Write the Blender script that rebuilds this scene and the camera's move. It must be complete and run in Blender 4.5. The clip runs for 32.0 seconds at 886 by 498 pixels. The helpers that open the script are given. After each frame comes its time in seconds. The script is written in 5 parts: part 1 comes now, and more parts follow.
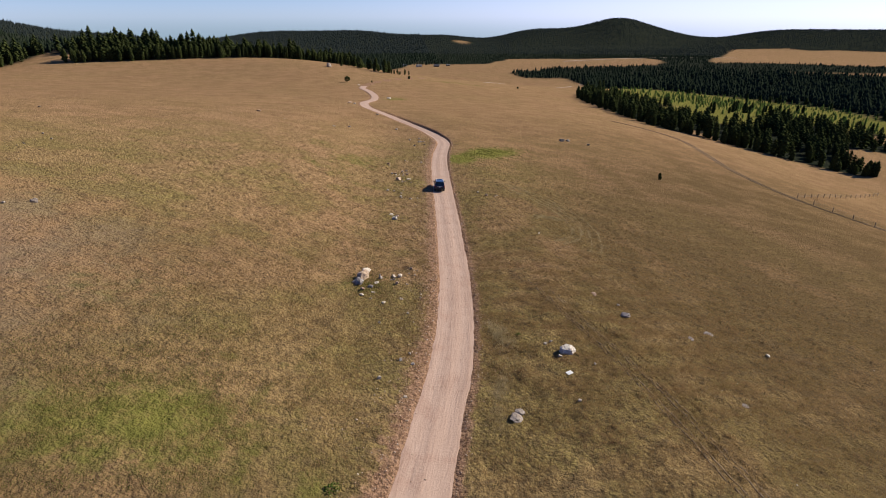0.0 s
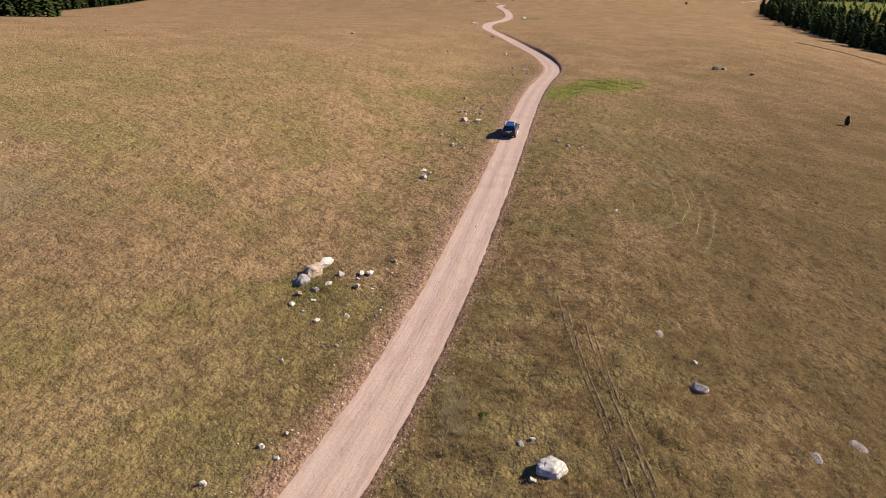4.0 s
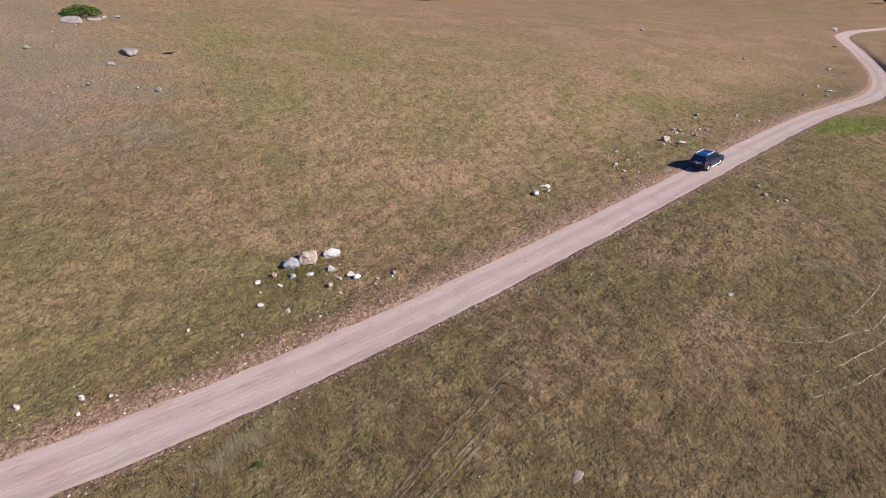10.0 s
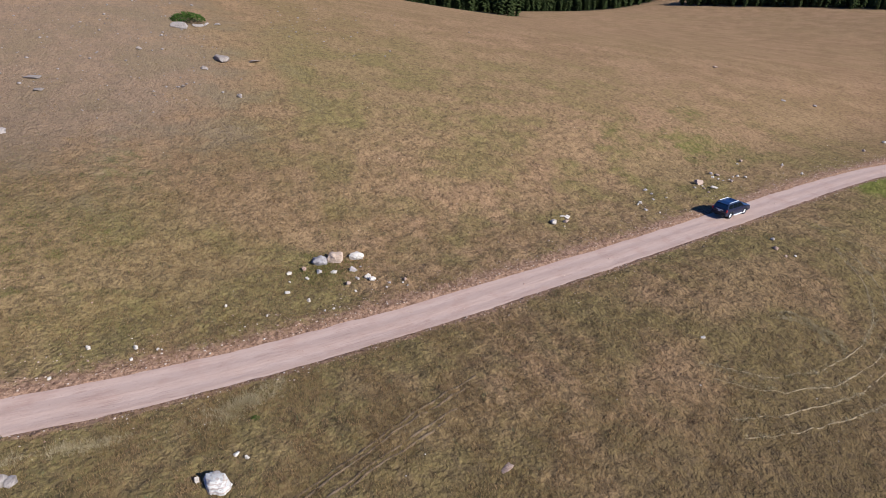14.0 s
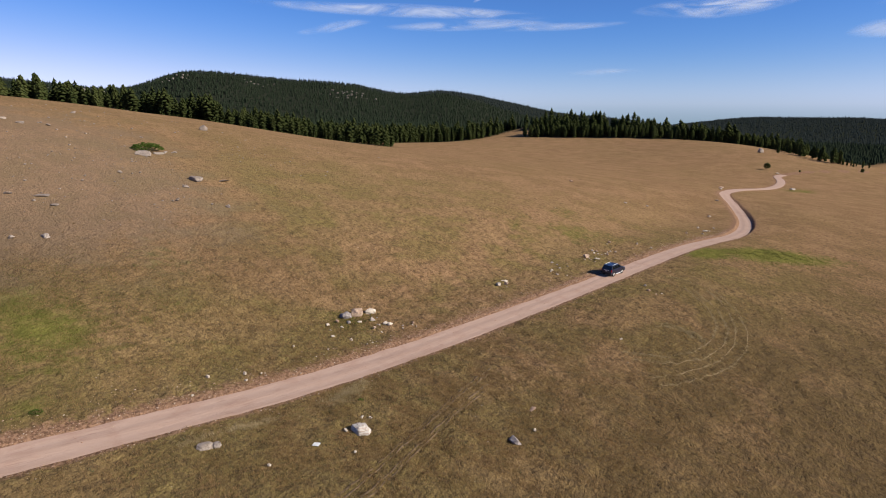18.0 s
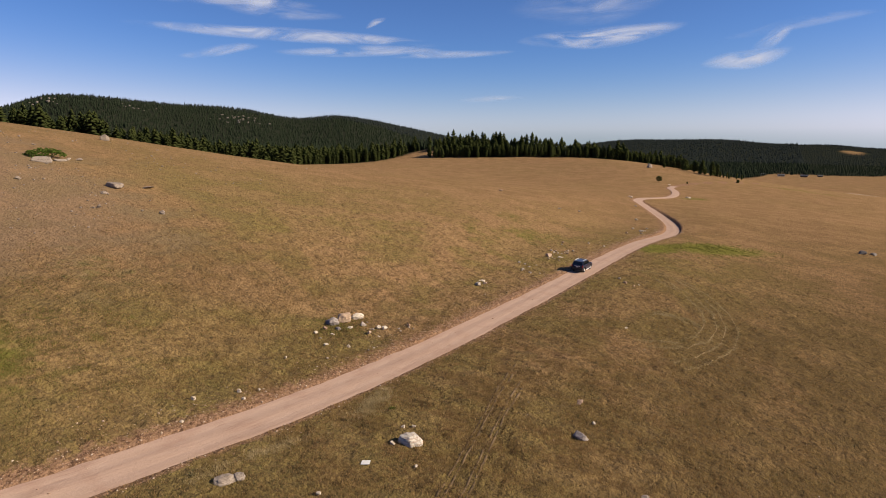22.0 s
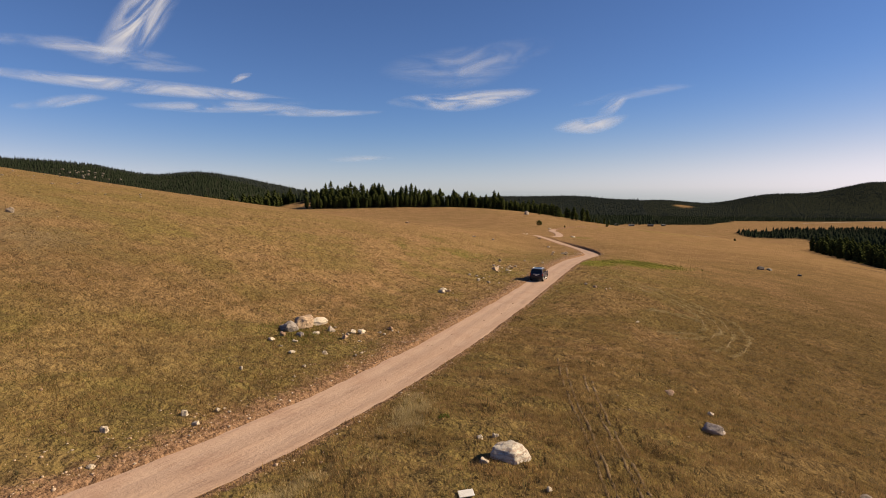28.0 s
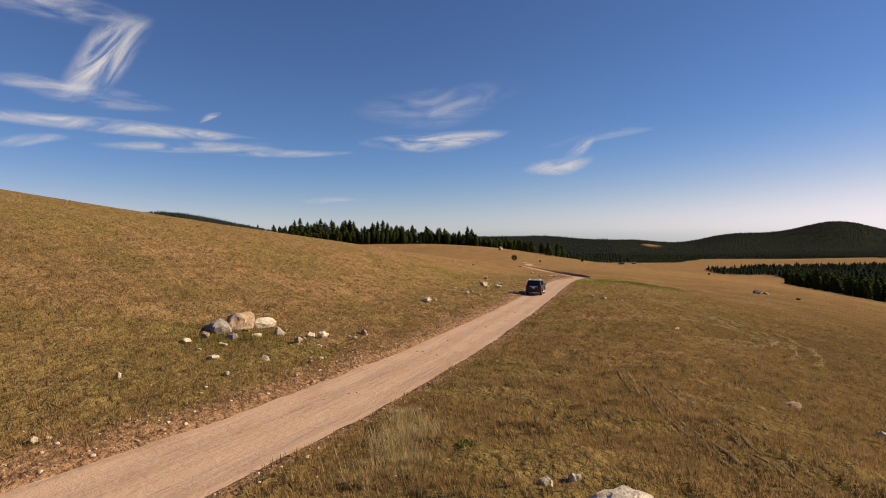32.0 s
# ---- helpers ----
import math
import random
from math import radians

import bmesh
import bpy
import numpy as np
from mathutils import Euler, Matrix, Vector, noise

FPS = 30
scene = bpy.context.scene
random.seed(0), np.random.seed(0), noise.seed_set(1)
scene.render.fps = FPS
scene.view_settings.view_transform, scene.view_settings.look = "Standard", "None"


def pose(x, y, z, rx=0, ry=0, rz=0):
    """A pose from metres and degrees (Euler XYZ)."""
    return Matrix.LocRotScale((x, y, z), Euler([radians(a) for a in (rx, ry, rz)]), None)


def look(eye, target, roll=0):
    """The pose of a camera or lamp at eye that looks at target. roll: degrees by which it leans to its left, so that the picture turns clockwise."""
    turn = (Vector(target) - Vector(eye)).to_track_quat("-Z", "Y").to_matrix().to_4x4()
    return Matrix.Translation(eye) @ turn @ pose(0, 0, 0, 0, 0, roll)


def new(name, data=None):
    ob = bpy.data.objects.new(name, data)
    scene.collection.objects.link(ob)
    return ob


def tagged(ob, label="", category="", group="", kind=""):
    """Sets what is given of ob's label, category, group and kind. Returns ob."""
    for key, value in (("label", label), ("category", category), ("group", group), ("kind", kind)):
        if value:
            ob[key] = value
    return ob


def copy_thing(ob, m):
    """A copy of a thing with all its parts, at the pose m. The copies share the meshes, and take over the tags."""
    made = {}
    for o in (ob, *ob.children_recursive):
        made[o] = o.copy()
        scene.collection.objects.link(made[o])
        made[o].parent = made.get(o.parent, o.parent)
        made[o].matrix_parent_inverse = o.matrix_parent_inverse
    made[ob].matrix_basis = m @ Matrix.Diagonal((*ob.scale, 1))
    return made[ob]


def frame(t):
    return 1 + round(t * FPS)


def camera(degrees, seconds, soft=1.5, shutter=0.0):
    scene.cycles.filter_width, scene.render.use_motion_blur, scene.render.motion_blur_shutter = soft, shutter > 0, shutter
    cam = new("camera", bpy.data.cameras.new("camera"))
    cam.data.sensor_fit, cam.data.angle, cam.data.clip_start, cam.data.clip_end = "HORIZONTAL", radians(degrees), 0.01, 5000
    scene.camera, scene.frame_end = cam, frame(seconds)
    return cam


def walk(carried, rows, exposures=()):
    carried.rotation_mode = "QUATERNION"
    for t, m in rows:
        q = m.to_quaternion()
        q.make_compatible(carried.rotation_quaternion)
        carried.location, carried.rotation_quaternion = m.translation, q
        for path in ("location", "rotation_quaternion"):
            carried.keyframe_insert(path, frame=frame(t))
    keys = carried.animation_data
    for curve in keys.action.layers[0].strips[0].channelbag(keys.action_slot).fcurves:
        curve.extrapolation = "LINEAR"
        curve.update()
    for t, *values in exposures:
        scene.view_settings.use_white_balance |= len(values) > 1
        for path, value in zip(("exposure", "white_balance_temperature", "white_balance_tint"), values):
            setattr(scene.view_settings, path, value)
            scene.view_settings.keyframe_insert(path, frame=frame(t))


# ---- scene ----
# ---------------------------------------------------------------- camera and walk
cam = camera(75.43, 32.0, 0.95)


def aim(x, y, z, yaw, pitch, roll):
    """Camera pose: yaw clockwise from +Y, pitch up, roll, in degrees."""
    return pose(x, y, z, 90 + pitch, 0, -yaw) @ pose(0, 0, 0, 0, 0, roll)


PATH = [
    (0, aim(4.21, -57.17, 26.91, 4.66, -22.05, -0.04)),
    (0.5, aim(4.62, -54.31, 26.30, 4.55, -22.81, 0.21)),
    (1, aim(5.62, -51.42, 26.15, 3.89, -24.02, 0.58)),
    (1.5, aim(7.02, -48.57, 25.98, 2.70, -25.23, 0.48)),
    (2, aim(8.91, -45.74, 25.67, 0.81, -26.32, -0.09)),
    (2.5, aim(11.13, -42.95, 25.13, -1.75, -27.19, -0.95)),
    (3, aim(13.45, -40.21, 24.42, -4.84, -27.84, -1.88)),
    (3.5, aim(15.70, -37.55, 23.64, -8.28, -28.33, -2.70)),
    (4, aim(17.75, -35.08, 22.85, -11.85, -28.65, -3.24)),
    (4.5, aim(19.55, -32.91, 22.05, -15.35, -28.75, -3.43)),
    (5, aim(21.18, -31.17, 21.34, -18.68, -28.65, -3.35)),
    (5.5, aim(22.76, -29.82, 20.82, -21.85, -28.45, -3.28)),
    (6, aim(24.39, -28.69, 20.55, -24.96, -28.25, -3.37)),
    (6.5, aim(26.05, -27.59, 20.45, -28.05, -28.08, -3.60)),
    (7, aim(27.69, -26.41, 20.44, -31.12, -27.94, -3.89)),
    (7.5, aim(29.27, -25.14, 20.47, -34.13, -27.80, -4.15)),
    (8, aim(30.77, -23.79, 20.52, -37.07, -27.78, -4.37)),
    (8.5, aim(32.17, -22.41, 20.59, -39.90, -27.75, -4.50)),
    (9, aim(33.39, -21.09, 20.64, -42.50, -27.68, -4.51)),
    (9.5, aim(34.36, -19.92, 20.62, -44.73, -27.47, -4.32)),
    (10, aim(35.03, -18.94, 20.53, -46.53, -27.21, -3.91)),
    (10.5, aim(35.47, -18.06, 20.41, -48.05, -26.98, -3.37)),
    (11, aim(35.84, -17.18, 20.32, -49.51, -27.03, -2.84)),
    (11.5, aim(36.21, -16.27, 20.29, -51.03, -27.16, -2.43)),
    (12, aim(36.64, -15.42, 20.35, -52.53, -27.35, -2.14)),
    (12.5, aim(37.22, -14.87, 20.60, -53.82, -27.59, -1.88)),
    (13, aim(38.18, -14.98, 21.21, -54.64, -27.84, -1.55)),
    (13.5, aim(39.74, -16.12, 22.28, -54.76, -27.53, -1.09)),
    (14, aim(42.00, -18.51, 23.64, -54.10, -26.24, -0.56)),
    (14.5, aim(44.83, -22.16, 24.80, -52.68, -24.15, -0.12)),
    (15, aim(48.01, -26.53, 25.72, -50.87, -22.11, 0.51)),
    (15.5, aim(51.86, -32.19, 24.51, -48.53, -17.76, -0.65)),
    (16, aim(53.82, -39.33, 25.85, -44.83, -16.37, 0.26)),
    (16.5, aim(52.49, -39.81, 25.55, -43.78, -15.46, 0.21)),
    (17, aim(51.07, -40.36, 25.18, -42.64, -14.84, 0.12)),
    (18, aim(48.21, -41.37, 24.28, -40.14, -14.19, -0.06)),
    (19, aim(45.37, -42.10, 23.21, -37.60, -13.65, -0.21)),
    (20, aim(42.43, -42.67, 22.02, -35.02, -13.04, -0.29)),
    (21, aim(39.55, -43.05, 20.76, -32.39, -12.37, -0.34)),
    (22, aim(36.61, -43.30, 19.49, -29.76, -11.71, -0.38)),
    (23, aim(33.81, -43.05, 18.15, -27.20, -10.89, -0.41)),
    (24, aim(30.88, -42.53, 16.72, -24.63, -10.05, -0.44)),
    (25, aim(28.31, -41.67, 15.18, -22.33, -9.03, -0.45)),
    (25.5, aim(26.98, -41.13, 14.45, -21.15, -8.56, -0.47)),
    (27.5, aim(23.03, -37.97, 11.21, -17.47, -6.40, -0.50)),
    (28, aim(22.08, -36.82, 10.52, -16.78, -5.93, -0.49)),
    (29, aim(20.58, -34.54, 9.24, -15.47, -4.95, -0.48)),
    (30, aim(19.31, -31.94, 7.93, -14.56, -3.94, -0.49)),
    (31, aim(18.32, -29.19, 6.68, -13.99, -2.89, -0.55)),
    (32, aim(17.62, -26.33, 5.46, -13.87, -1.80, -0.66)),
]
walk(cam, PATH, exposures=[(0, 0.74, 6650, 8), (2, 1.02, 6800, 9), (4.5, 1.06, 6350, 9), (7, 0.96, 5650, 9), (13, 0.94, 5450, 9), (16, 0.70, 5700, 8), (19, 0.63, 7000, 11), (23, 0.62, 7900, 12), (28, 0.63, 9100, 11), (32, 0.62, 9300, 10)])

# ---------------------------------------------------------------- world, sun, exposure
SUN_EL, SUN_AZ = 30.5, 70.0      # azimuth clockwise from +Y
scene.view_settings.exposure = 0.0
world = bpy.data.worlds.new("sky")
scene.world = world
world.use_nodes = True
wn = world.node_tree.nodes
sky = wn.new("ShaderNodeTexSky")
sky.sky_type = 'NISHITA'
sky.sun_disc = False
sky.sun_elevation = radians(SUN_EL)
sky.sun_rotation = radians(SUN_AZ)
sky.altitude = 2000
sky.air_density = 1.0
sky.dust_density = 0.45
sky.ozone_density = 6.0
wn["Background"].inputs["Strength"].default_value = 0.060
tone = wn.new("ShaderNodeHueSaturation")
tone.inputs["Saturation"].default_value = 1.05
tint = wn.new("ShaderNodeMix")
tint.data_type, tint.blend_type = 'RGBA', 'MULTIPLY'
tint.inputs[0].default_value = 1.0
tint.inputs[7].default_value = (0.75, 0.96, 1.35, 1)
world.node_tree.links.new(sky.outputs[0], tone.inputs["Color"])
world.node_tree.links.new(tone.outputs[0], tint.inputs[6])
# pale haze where the sky is brightest
grey, haze, pale, blend = wn.new("ShaderNodeRGBToBW"), wn.new("ShaderNodeMapRange"), wn.new("ShaderNodeMix"), wn.new("ShaderNodeMix")
haze.interpolation_type = 'SMOOTHSTEP'
haze.inputs["From Min"].default_value, haze.inputs["From Max"].default_value, haze.inputs["To Max"].default_value = 2.7, 7.2, 0.74
pale.data_type, pale.blend_type = 'RGBA', 'MULTIPLY'
blend.data_type = 'RGBA'
pale.inputs[0].default_value = 1.0
pale.inputs[7].default_value = (1.34, 1.37, 1.92, 1)
for a_, b_ in ((tint.outputs[2], grey.inputs[0]), (grey.outputs[0], haze.inputs["Value"]), (grey.outputs[0], pale.inputs[6]), (haze.outputs[0], blend.inputs[0]),
               (tint.outputs[2], blend.inputs[6]), (pale.outputs[2], blend.inputs[7]), (blend.outputs[2], wn["Background"].inputs["Color"])):
    world.node_tree.links.new(a_, b_)
sun_data = bpy.data.lights.new("sun", 'SUN')
sun_data.energy, sun_data.angle, sun_data.color = 4.9, radians(0.55), (1.0, 0.915, 0.785)
sun = new("sun", sun_data)
sd = Vector((math.sin(radians(SUN_AZ)) * math.cos(radians(SUN_EL)), math.cos(radians(SUN_AZ)) * math.cos(radians(SUN_EL)), math.sin(radians(SUN_EL))))
sun.matrix_world = look(sd * 900, (0, 0, 0))


# ---------------------------------------------------------------- materials
class Net:
    """Short hand for node materials."""

    def __init__(self, name, rough=0.8):
        self.mat = bpy.data.materials.new(name)
        self.mat.use_nodes = True
        self.t = self.mat.node_tree
        self.bsdf = self.t.nodes["Principled BSDF"]
        self.bsdf.inputs["Roughness"].default_value = rough
        self.bsdf.inputs["Specular IOR Level"].default_value = 0.25

    def node(self, kind, **inputs):
        n = self.t.nodes.new(kind)
        for k, v in inputs.items():
            self.put(n.inputs[k.replace("_", " ")], v)
        return n

    def put(self, socket, v):
        if isinstance(v, bpy.types.NodeSocket):
            self.t.links.new(v, socket)
        elif isinstance(v, tuple) and len(v) == 3 and socket.type == 'RGBA':
            socket.default_value = (*v, 1)
        else:
            socket.default_value = v

    def coords(self):
        return self.node("ShaderNodeTexCoord").outputs["Object"]

    def noise(self, scale, detail=3.0, rough=0.55, vec=None, dist=0.0):
        n = self.node("ShaderNodeTexNoise", Scale=scale, Detail=detail, Roughness=rough, Distortion=dist)
        self.put(n.inputs["Vector"], vec if vec is not None else self.coords())
        return n.outputs["Fac"]

    def ramp(self, fac, a, b):
        n = self.node("ShaderNodeMapRange", Value=fac)
        n.inputs["From Min"].default_value, n.inputs["From Max"].default_value = a, b
        n.interpolation_type = 'SMOOTHSTEP'
        return n.outputs["Result"]

    def mix(self, fac, a, b):
        n = self.t.nodes.new("ShaderNodeMix")
        n.data_type = 'RGBA'
        self.put(n.inputs[0], fac)
        self.put(n.inputs[6], a)
        self.put(n.inputs[7], b)
        return n.outputs[2]

    def calc(self, op, a, b=0.0):
        n = self.t.nodes.new("ShaderNodeMath")
        n.operation = op
        self.put(n.inputs[0], a)
        self.put(n.inputs[1], b)
        return n.outputs[0]

    def calc3(self, vec, fac):
        """Push coordinates about by a value."""
        n = self.t.nodes.new("ShaderNodeVectorMath")
        n.operation = 'ADD'
        self.put(n.inputs[0], vec)
        self.put(n.inputs[1], self.calc('MULTIPLY', fac, 0.5))
        return n.outputs[0]

    def attr(self, name):
        n = self.t.nodes.new("ShaderNodeAttribute")
        n.attribute_name = name
        return n.outputs["Fac"]

    def rand(self):
        return self.t.nodes.new("ShaderNodeObjectInfo").outputs["Random"]

    def island(self):
        return self.t.nodes.new("ShaderNodeNewGeometry").outputs["Random Per Island"]

    def bump(self, height, strength, distance):
        n = self.node("ShaderNodeBump", Height=height, Strength=strength, Distance=distance)
        self.put(self.bsdf.inputs["Normal"], n.outputs[0])

    def color(self, c):
        self.put(self.bsdf.inputs["Base Color"], c)
        return self


def ground_material():
    m = Net("dry_grassland", 0.95)
    m.bsdf.inputs["Specular IOR Level"].default_value = 0.0
    big, mid, sm, fine = m.noise(0.018, 4, 0.6), m.noise(0.11, 4, 0.65), m.noise(0.9, 4, 0.7), m.noise(3.4, 4, 0.8)
    hair = m.noise(12.0, 3, 0.8)
    dry = m.mix(m.ramp(mid, 0.35, 0.65), (0.322, 0.195, 0.103), (0.262, 0.152, 0.081))
    dry = m.mix(m.ramp(sm, 0.50, 0.72), dry, (0.190, 0.114, 0.067))
    green = m.mix(m.ramp(sm, 0.35, 0.65), (0.236, 0.178, 0.067), (0.176, 0.133, 0.050))
    gf = m.calc('ADD', m.calc('MULTIPLY', m.ramp(big, 0.38, 0.62), 0.6), m.calc('MULTIPLY', m.ramp(mid, 0.42, 0.62), 0.65))
    gf = m.calc('MULTIPLY', gf, m.attr("damp"))
    c = m.mix(m.calc('MINIMUM', gf, 1.0), dry, green)
    patch = m.noise(0.35, 5, 0.7, dist=0.6)
    c = m.mix(m.calc('MULTIPLY', m.ramp(patch, 0.56, 0.70), 0.45), c, (0.271, 0.187, 0.082))
    c = m.mix(m.calc('MULTIPLY', m.attr("turf"), m.calc('ADD', 0.58, m.calc('MULTIPLY', m.ramp(mid, 0.35, 0.65), 0.34))), c, (0.110, 0.072, 0.033))
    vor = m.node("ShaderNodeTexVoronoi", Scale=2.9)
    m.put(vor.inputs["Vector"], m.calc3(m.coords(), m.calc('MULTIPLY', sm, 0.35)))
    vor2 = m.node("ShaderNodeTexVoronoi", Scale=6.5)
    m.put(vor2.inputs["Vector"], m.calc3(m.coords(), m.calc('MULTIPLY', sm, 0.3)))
    # gaps between tussocks: bare soil, with the tufts' shade painted in
    gap_soil_shade = m.calc('MULTIPLY', m.calc('ADD', m.ramp(vor.outputs["Distance"], 0.35, 0.95), m.calc('MULTIPLY', m.ramp(vor2.outputs["Distance"], 0.40, 0.90), 0.6)), m.ramp(sm, 0.25, 0.55))
    c = m.mix(m.calc('MULTIPLY', m.attr("clump"), m.calc('MINIMUM', m.calc('MULTIPLY', gap_soil_shade, 0.50), 0.90)), c, (0.070, 0.047, 0.027))
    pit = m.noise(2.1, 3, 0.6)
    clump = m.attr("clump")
    # dark spots painted for shade among the tufts, scaled by the mask
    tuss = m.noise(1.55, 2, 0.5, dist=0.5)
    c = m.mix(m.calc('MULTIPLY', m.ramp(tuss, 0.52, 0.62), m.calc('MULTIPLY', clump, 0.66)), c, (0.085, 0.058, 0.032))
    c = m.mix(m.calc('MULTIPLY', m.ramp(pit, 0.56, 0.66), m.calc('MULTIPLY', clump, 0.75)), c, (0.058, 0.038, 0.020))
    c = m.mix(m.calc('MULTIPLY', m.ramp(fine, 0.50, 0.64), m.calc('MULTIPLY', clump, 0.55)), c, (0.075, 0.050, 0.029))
    c = m.mix(m.calc('MULTIPLY', m.ramp(hair, 0.55, 0.72), 0.26), c, (0.400, 0.300, 0.178))
    lush = m.mix(m.ramp(sm, 0.3, 0.7), (0.158, 0.146, 0.037), (0.108, 0.104, 0.027))
    c = m.mix(m.ramp(m.calc('ADD', m.attr("lush"), m.calc('MULTIPLY', m.calc('SUBTRACT', m.calc('ADD', sm, mid), 1.0), 0.9)), 0.25, 0.75), c, lush)
    soil = m.mix(m.ramp(fine, 0.42, 0.62), (0.300, 0.180, 0.112), (0.135, 0.076, 0.047))
    c = m.mix(m.ramp(m.calc('ADD', m.attr("bare"), m.calc('MULTIPLY', m.calc('SUBTRACT', sm, 0.5), 1.1)), 0.35, 0.75), c, soil)
    stony = m.mix(m.ramp(hair, 0.4, 0.7), (0.264, 0.191, 0.132), (0.139, 0.096, 0.066))
    c = m.mix(m.calc('MULTIPLY', m.ramp(m.calc('ADD', m.attr("stony"), m.calc('MULTIPLY', m.calc('SUBTRACT', mid, 0.5), 1.4)), 0.35, 0.8), 0.45), c, stony)
    # wooded ground as dark as the needles, filling in between the trees
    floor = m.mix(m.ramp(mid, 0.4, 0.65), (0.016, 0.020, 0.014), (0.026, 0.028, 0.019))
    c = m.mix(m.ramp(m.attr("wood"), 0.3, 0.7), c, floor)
    m.color(c)
    h = m.calc('ADD', m.calc('MULTIPLY', fine, 0.7), m.calc('MULTIPLY', hair, 0.35))
    dome = m.calc('ADD', m.calc('MULTIPLY', vor.outputs["Distance"], -0.55), m.calc('MULTIPLY', vor2.outputs["Distance"], -0.32))
    dome = m.calc('SUBTRACT', dome, m.calc('MULTIPLY', pit, 0.9))
    m.bump(m.calc('ADD', dome, m.calc('ADD', h, m.calc('MULTIPLY', sm, 0.8))), 1.0, 0.20)
    return m.mat


def dirt_material():
    m = Net("packed_dirt", 0.95)
    m.bsdf.inputs["Specular IOR Level"].default_value = 0.1
    run = m.t.nodes.new("ShaderNodeCombineXYZ")
    m.put(run.inputs[0], m.attr("lateral"))
    m.put(run.inputs[1], m.calc('MULTIPLY', m.attr("along"), 0.06))
    streak = m.noise(3.6, 4, 0.6, run.outputs[0])
    mid, fine, grit = m.noise(0.45, 4, 0.6), m.noise(5.0, 4, 0.7), m.noise(28.0, 3, 0.7)
    wide = m.noise(0.13, 4, 0.6)
    c = m.mix(m.ramp(streak, 0.30, 0.70), (0.385, 0.270, 0.208), (0.352, 0.240, 0.182))
    c = m.mix(m.calc('MULTIPLY', m.calc('MULTIPLY', m.attr("track"), m.ramp(wide, 0.35, 0.65)), m.ramp(streak, 0.3, 0.6)), c, (0.420, 0.305, 0.240))
    c = m.mix(m.calc('MULTIPLY', m.ramp(mid, 0.48, 0.70), 0.40), c, (0.290, 0.172, 0.124))
    c = m.mix(m.calc('MULTIPLY', m.ramp(wide, 0.50, 0.66), 0.30), c, (0.300, 0.195, 0.146))
    thin = m.noise(11.0, 2, 0.5, run.outputs[0])
    c = m.mix(m.calc('MULTIPLY', m.calc('MULTIPLY', m.ramp(thin, 0.55, 0.66), m.ramp(wide, 0.46, 0.64)), 0.48), c, (0.245, 0.152, 0.110))
    c = m.mix(m.calc('MULTIPLY', m.calc('MULTIPLY', m.ramp(thin, 0.44, 0.34), m.ramp(mid, 0.45, 0.65)), 0.35), c, (0.470, 0.352, 0.280))
    c = m.mix(m.calc('MULTIPLY', m.ramp(fine, 0.58, 0.75), 0.45), c, (0.205, 0.125, 0.090))
    c = m.mix(m.calc('MULTIPLY', m.ramp(grit, 0.6, 0.75), 0.4), c, (0.422, 0.318, 0.275))
    m.color(c)
    m.bump(m.calc('ADD', m.calc('MULTIPLY', fine, 0.8), m.calc('ADD', m.calc('MULTIPLY', grit, 0.25), streak)), 0.7, 0.06)
    return m.mat


def rock_material(name, a, b, lichen, band=0.0):
    m = Net(name, 0.85)
    n1, n2, n3 = m.noise(1.4, 4, 0.6), m.noise(7.0, 5, 0.65), m.noise(40.0, 3, 0.7)
    r = m.calc('MULTIPLY', m.calc('SUBTRACT', m.rand(), 0.5), 0.35)
    c = m.mix(m.ramp(m.calc('ADD', n1, r), 0.38, 0.62), a, b)
    c = m.mix(m.calc('MULTIPLY', m.ramp(n2, 0.52, 0.68), 0.7), c, lichen)
    if band:
        w = m.node("ShaderNodeTexWave", Scale=2.0, Distortion=5.0, Detail=4.0)
        w.bands_direction = 'Z'
        m.put(w.inputs["Vector"], m.coords())
        c = m.mix(m.calc('MULTIPLY', m.ramp(m.calc('MULTIPLY', w.outputs["Fac"], m.calc('ADD', n1, 0.35)), 0.45, 0.85), band), c, (0.24, 0.115, 0.07))
    c = m.mix(m.calc('MULTIPLY', m.ramp(n3, 0.6, 0.75), 0.4), c, (0.16, 0.14, 0.12))
    cr = m.node("ShaderNodeTexVoronoi", Scale=2.3)
    cr.feature = 'DISTANCE_TO_EDGE'
    m.put(cr.inputs["Vector"], m.calc3(m.coords(), n2))
    crack = m.ramp(cr.outputs["Distance"], 0.03, 0.0)
    c = m.mix(m.calc('MULTIPLY', m.calc('MULTIPLY', crack, m.ramp(n1, 0.45, 0.6)), 0.5), c, (0.14, 0.10, 0.08))
    m.color(c)
    m.bump(m.calc('SUBTRACT', m.calc('ADD', n2, m.calc('MULTIPLY', n3, 0.35)), crack), 0.7, 0.05)
    return m.mat


def leaf_material(name, a, b, rough=0.7):
    m = Net(name, rough)
    m.bsdf.inputs["Specular IOR Level"].default_value = 0.0
    n = m.noise(0.6, 3, 0.6)
    c = m.mix(m.calc('ADD', m.calc('MULTIPLY', m.rand(), 0.5), m.calc('MULTIPLY', m.island(), 0.5)), a, b)
    c = m.mix(m.calc('MULTIPLY', m.ramp(n, 0.45, 0.7), 0.5), c, tuple(0.55 * v for v in a))
    m.color(c)
    return m.mat


